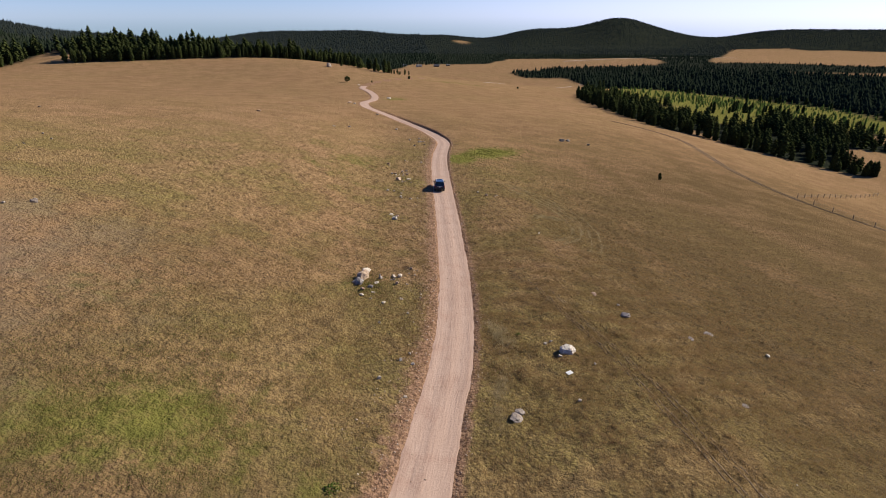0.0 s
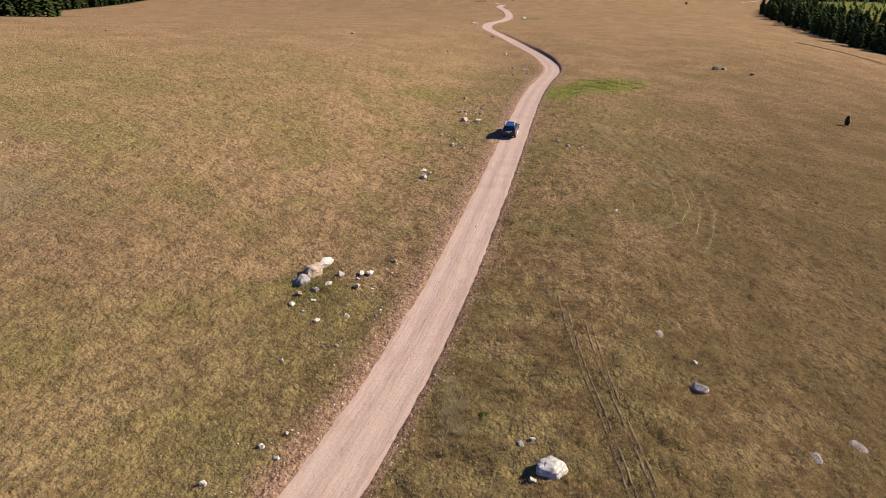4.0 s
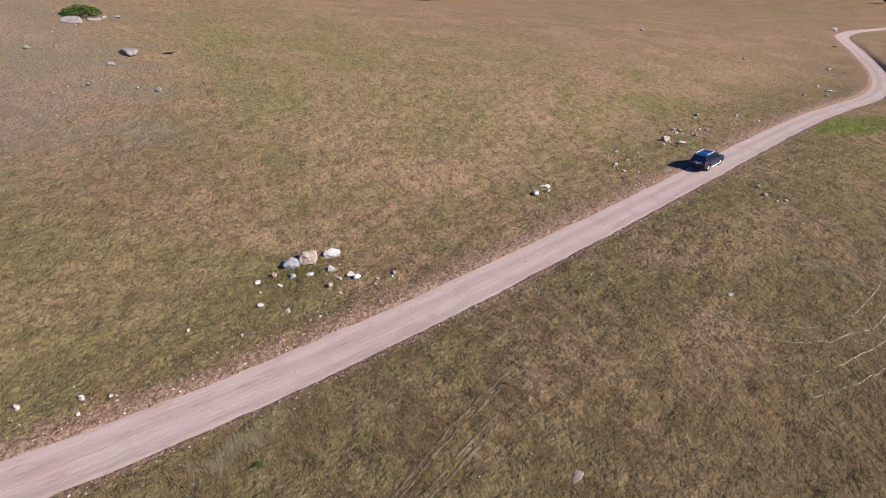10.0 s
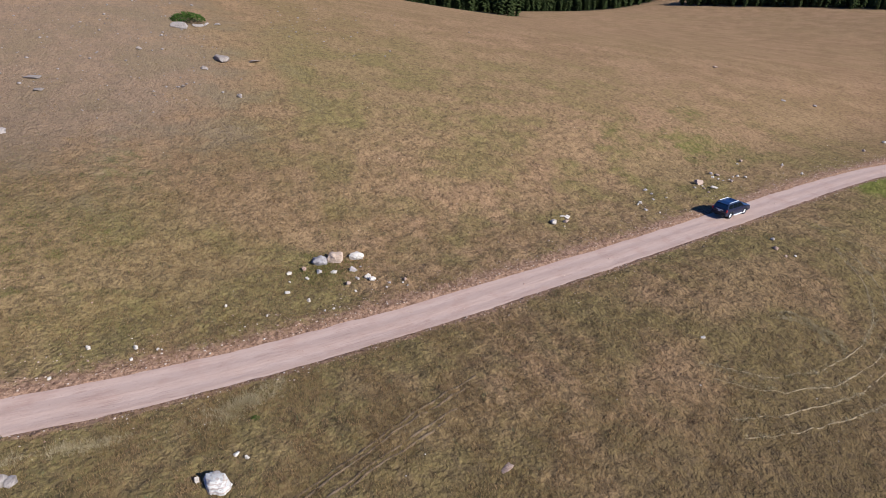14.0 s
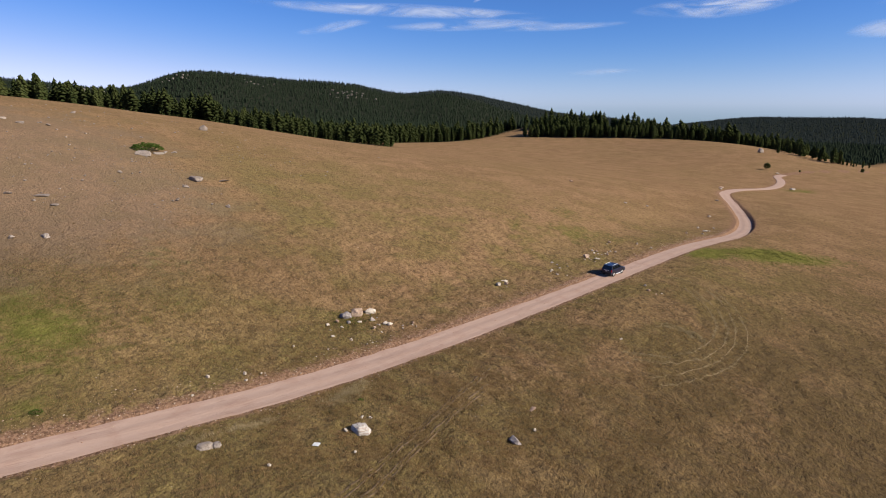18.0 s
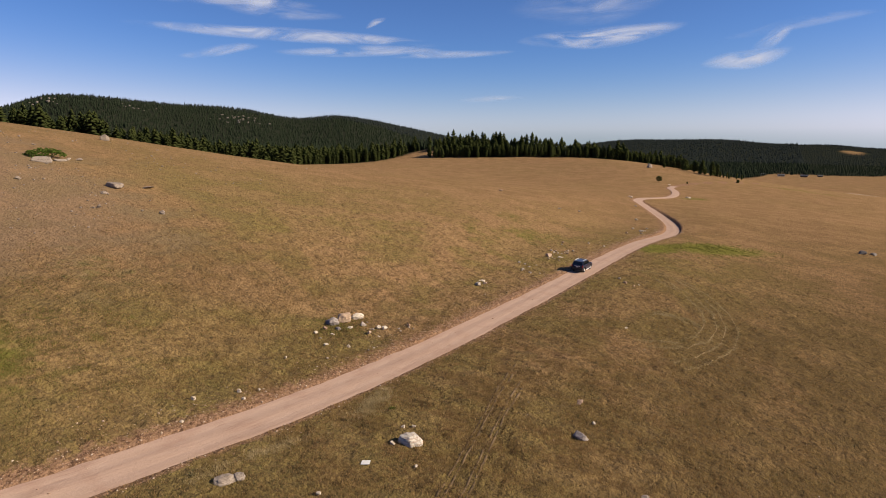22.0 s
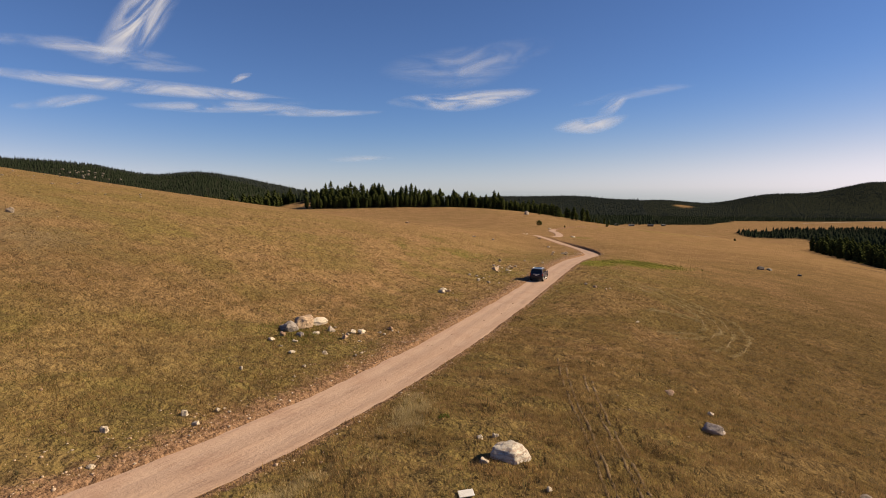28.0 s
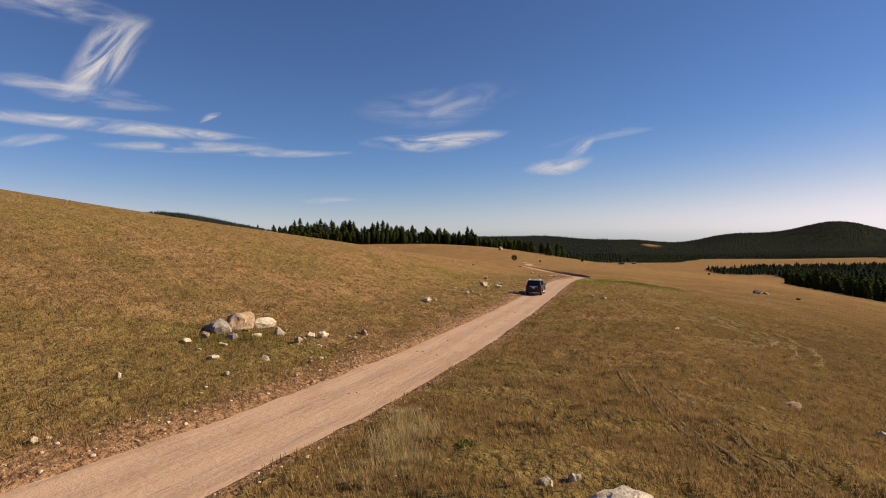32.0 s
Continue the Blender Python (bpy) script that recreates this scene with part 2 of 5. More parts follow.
def plain(name, c, rough=0.5, metal=0.0, grain=0.0, scale=20.0, coat=0.0):
    m = Net(name, rough)
    m.bsdf.inputs["Metallic"].default_value = metal
    m.bsdf.inputs["Coat Weight"].default_value = coat
    if grain:
        n = m.noise(scale, 4, 0.6)
        m.color(m.mix(m.ramp(n, 0.3, 0.7), tuple(v * (1 - grain) for v in c), tuple(min(1, v * (1 + grain)) for v in c)))
        m.put(m.bsdf.inputs["Roughness"], m.calc('ADD', rough - 0.08, m.calc('MULTIPLY', n, 0.16)))
    else:
        m.color(c)
    return m.mat


M_GROUND, M_DIRT = ground_material(), dirt_material()
M_ROCK_WHITE = rock_material("pale_granite", (0.480, 0.400, 0.315), (0.550, 0.475, 0.385), (0.365, 0.290, 0.222))
M_ROCK_PINK = rock_material("pink_granite", (0.355, 0.245, 0.172), (0.450, 0.340, 0.250), (0.290, 0.190, 0.130), 0.7)
M_ROCK_GREY = rock_material("grey_granite", (0.285, 0.239, 0.210), (0.385, 0.328, 0.292), (0.200, 0.168, 0.146))
M_ROCK_SLATE = rock_material("slate_grey_granite", (0.205, 0.178, 0.165), (0.285, 0.250, 0.232), (0.150, 0.128, 0.116))
M_ROCK_HILL = rock_material("weathered_hill_granite", (0.215, 0.172, 0.138), (0.300, 0.248, 0.205), (0.150, 0.122, 0.100))
M_ROCK_DARK = rock_material("lichen_covered_rock", (0.114, 0.100, 0.086), (0.185, 0.157, 0.135), (0.071, 0.071, 0.057))
M_PINE = leaf_material("pine_needles", (0.027, 0.037, 0.013), (0.055, 0.062, 0.021))
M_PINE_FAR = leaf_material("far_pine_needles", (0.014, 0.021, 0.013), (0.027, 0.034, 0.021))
# bluish cast stands in for distance haze over the hills
M_PINE_HILL = leaf_material("hazed_pine_needles", (0.017, 0.023, 0.022), (0.026, 0.032, 0.031))
M_JUNIPER = leaf_material("juniper_leaves", (0.055, 0.090, 0.017), (0.098, 0.133, 0.030))
M_BARK = plain("pine_bark", (0.12, 0.075, 0.05), 0.9, grain=0.4, scale=8)
M_WOOD = plain("weathered_post_wood", (0.23, 0.19, 0.15), 0.9, grain=0.35, scale=12)


def grass_material(name, cols):
    m = Net(name, 0.9)
    m.bsdf.inputs["Specular IOR Level"].default_value = 0.08
    isl, n, n2 = m.island(), m.noise(0.25, 3, 0.6), m.noise(1.6, 3, 0.6)
    c = m.mix(m.ramp(m.calc('ADD', n, m.calc('MULTIPLY', m.calc('SUBTRACT', isl, 0.5), 0.5)), 0.38, 0.62), cols[0], cols[1])
    c = m.mix(m.calc('MULTIPLY', m.ramp(n2, 0.5, 0.7), 0.6), c, cols[2])
    m.color(c)
    back, both = m.node("ShaderNodeBsdfTranslucent", Color=c), m.t.nodes.new("ShaderNodeMixShader")
    both.inputs[0].default_value = 0.42
    m.t.links.new(m.bsdf.outputs[0], both.inputs[1])
    m.t.links.new(back.outputs[0], both.inputs[2])
    m.t.links.new(both.outputs[0], m.t.nodes["Material Output"].inputs["Surface"])
    return m.mat


M_GRASS = grass_material("grass_blades", ((0.372, 0.236, 0.114), (0.255, 0.175, 0.074), (0.200, 0.124, 0.066)))
M_STRAW = grass_material("straw_grass", ((0.470, 0.372, 0.215), (0.390, 0.310, 0.165), (0.300, 0.236, 0.120)))
M_LUSH = grass_material("green_grass", ((0.160, 0.162, 0.042), (0.132, 0.134, 0.037), (0.196, 0.168, 0.064)))


# ---------------------------------------------------------------- land form
SX, SY, SD = -280.0, -110.0, 70.0
CTRL = np.array([
    [38.1, 31.5, 25.8, 22.6, 8.6, -2.6, -5.8, -9.2, -4.8, 9.0],
    [36.3, 32.6, 26.0, 16.2, 3.8, -5.8, -10.0, -12.3, -8.0, 4.7],
    [30.6, 31.7, 26.0, 9.5, 0.0, -8.4, -12.5, -13.5, -11.0, -3.2],
    [17.7, 17.4, 15.9, 7.0, -0.3, -10.9, -14.3, -13.6, -12.3, -11.6],
    [7.3, 2.8, 0.3, -1.0, -4.1, -14.0, -16.9, -17.4, -18.9, -23.0],
    [-1.0, -5.0, -10.5, -11.6, -9.9, -16.6, -20.7, -23.3, -26.4, -30.9],
    [-13.7, -19.5, -25.3, -26.7, -24.1, -25.0, -27.6, -30.3, -33.7, -37.6],
    [-28.3, -35.8, -43.0, -47.5, -45.6, -39.5, -37.4, -38.2, -40.8, -44.2]])
SWELL = ((-12, -0.57), (0, -1.7), (11, -0.77), (22, 0.5), (33, 0.05))
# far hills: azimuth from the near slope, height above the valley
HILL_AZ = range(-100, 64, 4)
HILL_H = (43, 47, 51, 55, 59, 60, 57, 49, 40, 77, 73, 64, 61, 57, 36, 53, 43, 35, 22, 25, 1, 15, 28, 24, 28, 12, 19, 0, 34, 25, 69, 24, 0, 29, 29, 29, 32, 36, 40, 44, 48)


def sig(v):
    return 1 / (1 + np.exp(-np.clip(v, -40, 40)))


def smooth(v):
    v = np.clip(v, 0, 1)
    return v * v * (3 - 2 * v)


def bweights(u, n):
    k = np.arange(n)
    a = np.abs(np.clip(u, 0, n - 1)[:, None] - k[None])
    w = np.where(a < 1, 2 / 3 - a * a + a ** 3 / 2, np.where(a < 2, (2 - a) ** 3 / 6, 0))
    return w / w.sum(1, keepdims=True)


def near_land(x, y):
    h = np.einsum('ni,ij,nj->n', bweights((x - SX) / SD, 8), CTRL, bweights((y - SY) / SD, 10))
    env = sig((y + 75) / 12) * sig((150 - y) / 18)
    for c, a in SWELL:
        h = h + a * np.exp(-((x - c) / 9) ** 2) * env
    dip = np.interp(y, [75, 88, 100, 112, 125, 140, 158, 180, 205, 240], [0, -0.3, -0.75, -1.2, -1.4, -1.4, -1.2, -0.8, -0.4, 0])
    h = h + dip * np.exp(-((x - 5) / 45) ** 2)
    return h + 4.5 * np.exp(-((x + 62) / 75) ** 2 - ((y - 458) / 55) ** 2)


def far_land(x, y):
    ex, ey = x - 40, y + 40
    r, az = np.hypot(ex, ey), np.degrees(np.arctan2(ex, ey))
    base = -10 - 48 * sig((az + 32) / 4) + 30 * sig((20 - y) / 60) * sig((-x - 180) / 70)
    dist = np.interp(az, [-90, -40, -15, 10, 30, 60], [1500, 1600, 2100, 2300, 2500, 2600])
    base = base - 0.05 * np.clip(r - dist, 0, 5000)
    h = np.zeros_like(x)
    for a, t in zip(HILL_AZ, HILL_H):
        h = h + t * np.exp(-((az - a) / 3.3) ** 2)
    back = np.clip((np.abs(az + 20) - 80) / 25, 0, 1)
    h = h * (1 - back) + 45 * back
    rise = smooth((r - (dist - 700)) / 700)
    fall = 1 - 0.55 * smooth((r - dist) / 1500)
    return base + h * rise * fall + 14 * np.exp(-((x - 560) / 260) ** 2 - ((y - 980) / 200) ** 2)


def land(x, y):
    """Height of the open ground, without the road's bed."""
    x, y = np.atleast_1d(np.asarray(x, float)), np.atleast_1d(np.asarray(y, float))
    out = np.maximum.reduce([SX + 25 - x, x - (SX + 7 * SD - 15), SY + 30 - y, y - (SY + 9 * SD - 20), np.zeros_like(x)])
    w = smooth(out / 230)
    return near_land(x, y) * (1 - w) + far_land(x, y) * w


# road: across as a function of along
ROAD_Y = np.array([-75, -55, -42, -32, -25.5, -16, -7, 1, 12, 27, 48, 66, 74, 80, 88, 96, 104, 112, 120, 127, 134, 142, 150, 158, 166, 173, 180, 190, 200, 226, 258, 281, 316, 332, 352, 374, 410, 450])
ROAD_X = np.array([-4.5, -0.6, 2.6, 4.9, 6.3, 8.3, 9.6, 10.3, 10.95, 11.7, 12.6, 13.5, 14.2, 14.8, 15.9, 16.9, 16.8, 15.9, 14.5, 12.8, 10.7, 8.0, 5.0, 2.0, -1.3, -4.0, -6.2, -8.0, -9.0, -10.2, -7.0, -7.2, -12.2, -16.6, -15.0, -9.0, 8.0, 30.0])



def road_x(y):
    """Catmull-Rom through the road's centre."""
    y = np.clip(np.atleast_1d(np.asarray(y, float)), ROAD_Y[0], ROAD_Y[-1])
    m = np.gradient(ROAD_X, ROAD_Y)
    i = np.clip(np.searchsorted(ROAD_Y, y, side='right') - 1, 0, len(ROAD_Y) - 2)
    h = ROAD_Y[i + 1] - ROAD_Y[i]
    s = (y - ROAD_Y[i]) / h
    return (2 * s ** 3 - 3 * s * s + 1) * ROAD_X[i] + (s ** 3 - 2 * s * s + s) * h * m[i] + (3 * s * s - 2 * s ** 3) * ROAD_X[i + 1] + (s ** 3 - s * s) * h * m[i + 1]


def road_slope(y):
    return (road_x(np.asarray(y) + 0.5) - road_x(np.asarray(y) - 0.5)) / 1.0


def road_lat(x, y):
    """Signed distance from the road's centre, positive on the downhill side."""
    return (x - road_x(y)) / np.sqrt(1 + road_slope(y) ** 2)


ROAD_HALF = 1.86


def road_sink(y):
    """How deep the road lies in the ground."""
    y = np.asarray(y, float)
    return (0.12 + 0.42 * np.exp(-((y - 128) / 34) ** 2)) * sig((205 - y) / 8) - 0.16 * sig((y - 205) / 8)


def ripple(x, y, scale, seed):
    """Cheap smooth noise from summed waves."""
    r = np.random.RandomState(seed)
    v = np.zeros_like(x)
    for k in range(7):
        a, f, p = r.uniform(0, 2 * math.pi), scale * r.uniform(0.6, 1.9), r.uniform(0, 6.28)
        v += np.sin((x * math.cos(a) + y * math.sin(a)) * f + p)
    return v / 7


LATTICE = np.random.RandomState(12).uniform(-1, 1, (256, 256))


def lumps(x, y, size):
    """Uneven turf: random heights on a lattice, smoothly joined."""
    u, v = np.asarray(x) / size + 512.3, np.asarray(y) / size + 512.7
    i, j = np.floor(u).astype(int), np.floor(v).astype(int)
    a, b = u - i, v - j
    a, b = a * a * (3 - 2 * a), b * b * (3 - 2 * b)
    g = LATTICE
    return (g[i % 256, j % 256] * (1 - a) + g[(i + 1) % 256, j % 256] * a) * (1 - b) + (g[i % 256, (j + 1) % 256] * (1 - a) + g[(i + 1) % 256, (j + 1) % 256] * a) * b


def blob(x, y, cx, cy, rx, ry, turn=0.0):
    c, s = math.cos(radians(turn)), math.sin(radians(turn))
    dx, dy = (x - cx) * c + (y - cy) * s, -(x - cx) * s + (y - cy) * c
    return np.exp(-((dx / rx) ** 2 + (dy / ry) ** 2))


def ground_z(x, y):
    """Height of the finished ground sheet."""
    x, y = np.atleast_1d(np.asarray(x, float)), np.atleast_1d(np.asarray(y, float))
    h = land(x, y)
    near = np.exp(-(np.hypot(x - 10, y - 30) / 160) ** 2)
    lat = np.abs(road_lat(x, y))
    inside = (y > ROAD_Y[0]) & (y < ROAD_Y[-1])
    bed = np.where(inside, 1 - smooth((lat - ROAD_HALF + 0.45) / 0.75), 0)
    rough = 0.09 * ripple(x, y, 0.45, 3) + 0.09 * ripple(x, y, 1.5, 4) + 0.05 * ripple(x, y, 3.6, 5)
    close = np.exp(-(np.hypot(x - 12, y - 10) / 72) ** 4) * smooth((lat - 2.1) / 1.2)
    rough = rough + close * (0.12 * lumps(x, y, 0.95) + 0.15 * np.abs(lumps(x + 40, y, 0.62)))
    return h + near * rough * (1 - bed) - bed * (road_sink(y) + 0.10)


def road_z(x, y):
    """Height of the road's surface: two worn wheel tracks and a low crown."""
    x, y = np.atleast_1d(np.asarray(x, float)), np.atleast_1d(np.asarray(y, float))
    lat = road_lat(x, y)
    ruts = -0.03 * np.exp(-((np.abs(lat) - 0.85) / 0.34) ** 2) + 0.015 * np.exp(-(lat / 0.3) ** 2)
    return land(x, y) - road_sink(y) + ruts + 0.03 * ripple(x, y, 0.7, 8) + 0.012 * ripple(x, y, 3.0, 9)


def at(x, y):
    return float(ground_z(x, y)[0])


# ---------------------------------------------------------------- building helpers
def mesh_from(name, V, F, material):
    """A mesh from arrays of vertices and of faces that all have as many corners."""
    V, F = np.asarray(V, np.float32), np.asarray(F, np.int32)
    me = bpy.data.meshes.new(name)
    me.vertices.add(len(V))
    me.vertices.foreach_set("co", V.ravel())
    k = F.shape[1]
    me.loops.add(F.size)
    me.loops.foreach_set("vertex_index", F.ravel())
    me.polygons.add(len(F))
    me.polygons.foreach_set("loop_start", np.arange(0, F.size, k, dtype=np.int32))
    me.update(calc_edges=True)
    me.validate()
    me.materials.append(material)
    return me


def smooth_shade(me):
    me.polygons.foreach_set("use_smooth", np.ones(len(me.polygons), bool))
    return me


def mesh_of(name, bm, material):
    me = bpy.data.meshes.new(name)
    bm.to_mesh(me)
    bm.free()
    me.materials.append(material)
    return me


def part(name, bm, material, parent, label="", shade=False):
    """Link a bmesh as one mesh object under a thing or part."""
    me = mesh_of(name, bm, material)
    if shade:
        smooth_shade(me)
    ob = new(name, me)
    ob.parent = parent
    if label:
        ob["label"] = label
    return ob


def hold(name, m, label, category, group=""):
    """An empty that carries a thing's parts."""
    ob = new(name)
    ob.matrix_world = m
    ob.empty_display_size = 0.3
    return tagged(ob, label, category, group)


def box(sx, sy, sz, cx=0.0, cy=0.0, cz=0.0, bevel=0.0, seg=2):
    bm = bmesh.new()
    bmesh.ops.create_cube(bm, size=1, matrix=Matrix.Translation((cx, cy, cz)) @ Matrix.Diagonal((sx, sy, sz, 1)))
    if bevel:
        bmesh.ops.bevel(bm, geom=list(bm.edges), offset=bevel, segments=seg, affect='EDGES', profile=0.5)
    return bm


def tube(r1, r2, h, seg=12, m=None):
    bm = bmesh.new()
    bmesh.ops.create_cone(bm, cap_ends=True, segments=seg, radius1=r1, radius2=r2, depth=h, matrix=(m or Matrix()) @ Matrix.Translation((0, 0, h / 2)))
    return bm


# ---------------------------------------------------------------- ground
def lines(lo, hi, step, a, b, grow):
    """Grid lines, even between lo and hi and wider outside."""
    v = list(np.arange(lo, hi + step / 2, step))
    s, p = step, lo
    left = []
    while p > a:
        s *= grow
        p -= s
        left.append(p)
    s, p = step, hi
    while p < b:
        s *= grow
        p += s
        v.append(p)
    return np.array(left[::-1] + v)


gx, gy = lines(-26, 48, 0.30, -4300, 4300, 1.07), lines(-50, 62, 0.34, -2500, 62, 1.06)
step = 0.34
while gy[-1] < 4600:
    step *= 1.013 if gy[-1] < 190 else 1.07
    gy = np.append(gy, gy[-1] + step)
GX, GY = np.meshgrid(gx, gy)
GXF, GYF = GX.ravel(), GY.ravel()
GZ = ground_z(GXF, GYF)
nx, ny = len(gx), len(gy)
idx = np.arange(nx * ny).reshape(ny, nx)
quads = np.stack([idx[:-1, :-1], idx[:-1, 1:], idx[1:, 1:], idx[1:, :-1]], -1).reshape(-1, 4)
gme = smooth_shade(mesh_from("ground", np.stack([GXF, GYF, GZ], 1), quads, M_GROUND))


def meadow_at(x, y):
    return np.clip(np.maximum.reduce([1.9 * blob(x, y, 318, 460, 130, 130), 1.6 * blob(x, y, 225, 335, 52, 50), 1.4 * blob(x, y, 400, 375, 80, 62)]) - 0.3, 0, 1)


def fields_at(x, y):
    return np.clip(np.maximum.reduce([1.3 * blob(x, y, 225, 1880, 55, 90),
                                      1.5 * blob(x, y, 60, 830, 90, 210, 12), 0.9 * blob(x, y, 60, 1150, 60, 60)]) - 0.3, 0, 1)


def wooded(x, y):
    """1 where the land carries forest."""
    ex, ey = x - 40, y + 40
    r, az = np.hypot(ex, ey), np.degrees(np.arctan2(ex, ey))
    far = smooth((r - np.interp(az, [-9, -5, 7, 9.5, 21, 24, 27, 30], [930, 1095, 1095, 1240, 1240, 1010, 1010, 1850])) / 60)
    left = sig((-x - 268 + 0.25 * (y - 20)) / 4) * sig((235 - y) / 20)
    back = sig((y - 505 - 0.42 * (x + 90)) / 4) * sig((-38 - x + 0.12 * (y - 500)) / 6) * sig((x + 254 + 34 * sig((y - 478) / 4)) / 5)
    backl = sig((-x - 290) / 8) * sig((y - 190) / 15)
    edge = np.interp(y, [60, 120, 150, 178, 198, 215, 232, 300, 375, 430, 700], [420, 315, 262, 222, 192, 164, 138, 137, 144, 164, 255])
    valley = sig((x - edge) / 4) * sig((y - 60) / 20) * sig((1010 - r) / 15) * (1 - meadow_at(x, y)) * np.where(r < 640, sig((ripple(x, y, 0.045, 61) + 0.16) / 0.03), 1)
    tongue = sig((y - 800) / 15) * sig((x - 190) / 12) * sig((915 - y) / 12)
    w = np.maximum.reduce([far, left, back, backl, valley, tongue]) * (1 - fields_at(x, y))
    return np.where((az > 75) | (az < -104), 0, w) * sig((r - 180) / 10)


lat_all = np.abs(road_lat(GXF, GYF))
on_road = (GYF > ROAD_Y[0]) & (GYF < ROAD_Y[-1])
masks = {
    "bare": np.where(on_road, np.exp(-np.clip(lat_all - 1.9, 0, 99) / np.where(road_lat(GXF, GYF) < 0, 2.0, 0.8)), 0),
    "lush": np.maximum.reduce([0.95 * blob(GXF, GYF, 27.5, 84, 19, 5.5, 56), 0.95 * blob(GXF, GYF, 18.5, 72, 7, 5, 56), 0.74 * blob(GXF, GYF, -11.5, -28, 8.5, 6.2), 0.42 * blob(GXF, GYF, -22, -12, 9, 7), 0.36 * blob(GXF, GYF, -6, -20, 8, 12), 0.35 * blob(GXF, GYF, -1, -33, 3, 5),
                               0.3 * blob(GXF, GYF, 0, -1, 4, 3), 0.55 * blob(GXF, GYF, 4, 268, 12, 20), 0.5 * blob(GXF, GYF, 60, 430, 40, 20), 1.2 * meadow_at(GXF, GYF), 0.35 * blob(GXF, GYF, -6, 60, 14, 40)]),
    "stony": 0.85 * blob(GXF, GYF, -80, -10, 60, 32) + 0.55 * blob(GXF, GYF, -42, -18, 24, 20) + 0.25 * blob(GXF, GYF, 40, -20, 15, 20),
    "damp": np.clip(0.25 + 0.85 * blob(GXF, GYF, 5, 5, 75, 75) + 0.8 * blob(GXF, GYF, 62, 22, 46, 60), 0, 1.5),
    "turf": np.clip(1.35 * blob(GXF, GYF, 60, -2, 34, 50) + 1.15 * blob(GXF, GYF, 95, 55, 60, 95) + 0.9 * blob(GXF, GYF, -12, -40, 16, 13) + 0.8 * blob(GXF, GYF, -28, -28, 14, 22) + 0.4 * blob(GXF, GYF, -14, -4, 12, 14), 0, 1),
    # strength of the shade spots painted among the grass
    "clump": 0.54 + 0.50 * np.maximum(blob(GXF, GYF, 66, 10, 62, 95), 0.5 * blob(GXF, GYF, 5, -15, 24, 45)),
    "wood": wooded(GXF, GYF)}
for key, val in masks.items():
    a = gme.attributes.new(key, 'FLOAT', 'POINT')
    a.data.foreach_set("value", val.astype(np.float32))
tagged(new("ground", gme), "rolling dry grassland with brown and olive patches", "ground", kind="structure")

# ---------------------------------------------------------------- dirt road
ry = np.concatenate([np.arange(-75, 125, 0.45), np.arange(125, 346, 1.2)])
across = np.concatenate([[-1.14, -1.05], np.linspace(-1, 1, 15), [1.05, 1.14]])
rv = []
rw = random.Random(17)
for y in ry:
    sl = float(road_slope(y)[0])
    n = np.array([1, -sl]) / math.hypot(1, sl)
    ragged = [0.030 * math.sin(y * 0.9 + q) * math.sin(y * 0.23 + 1 + q) + 0.022 * math.sin(y * 2.7 + 2 * q) + rw.uniform(-0.022, 0.022) for q in (0.0, 2.3)]
    wob = ROAD_HALF * (1 + np.where(across < 0, ragged[0], ragged[1]))
    px, py = float(road_x(y)[0]) + n[0] * across * wob, y + n[1] * across * wob
    pz = road_z(px, py)
    pz[[0, -1]] -= 0.30
    pz[[1, -2]] -= 0.02
    rv.append(np.stack([px - 0.08, py, pz], 1))
rv = np.array(rv)
k = len(across)
ri = np.arange(len(ry) * k).reshape(len(ry), k)
road_me = smooth_shade(mesh_from("road", rv.reshape(-1, 3), np.stack([ri[:-1, :-1], ri[:-1, 1:], ri[1:, 1:], ri[1:, :-1]], -1).reshape(-1, 4), M_DIRT))
rl = (np.tile(across, len(ry)) * ROAD_HALF).astype(np.float32)
for key, val in (("lateral", rl), ("along", np.repeat(ry, k)), ("track", np.exp(-((np.abs(rl) - 0.85) / 0.36) ** 2))):
    road_me.attributes.new(key, 'FLOAT', 'POINT').data.foreach_set("value", val.astype(np.float32))
tagged(new("road", road_me), "pinkish dirt road with worn wheel tracks", "road", kind="structure")

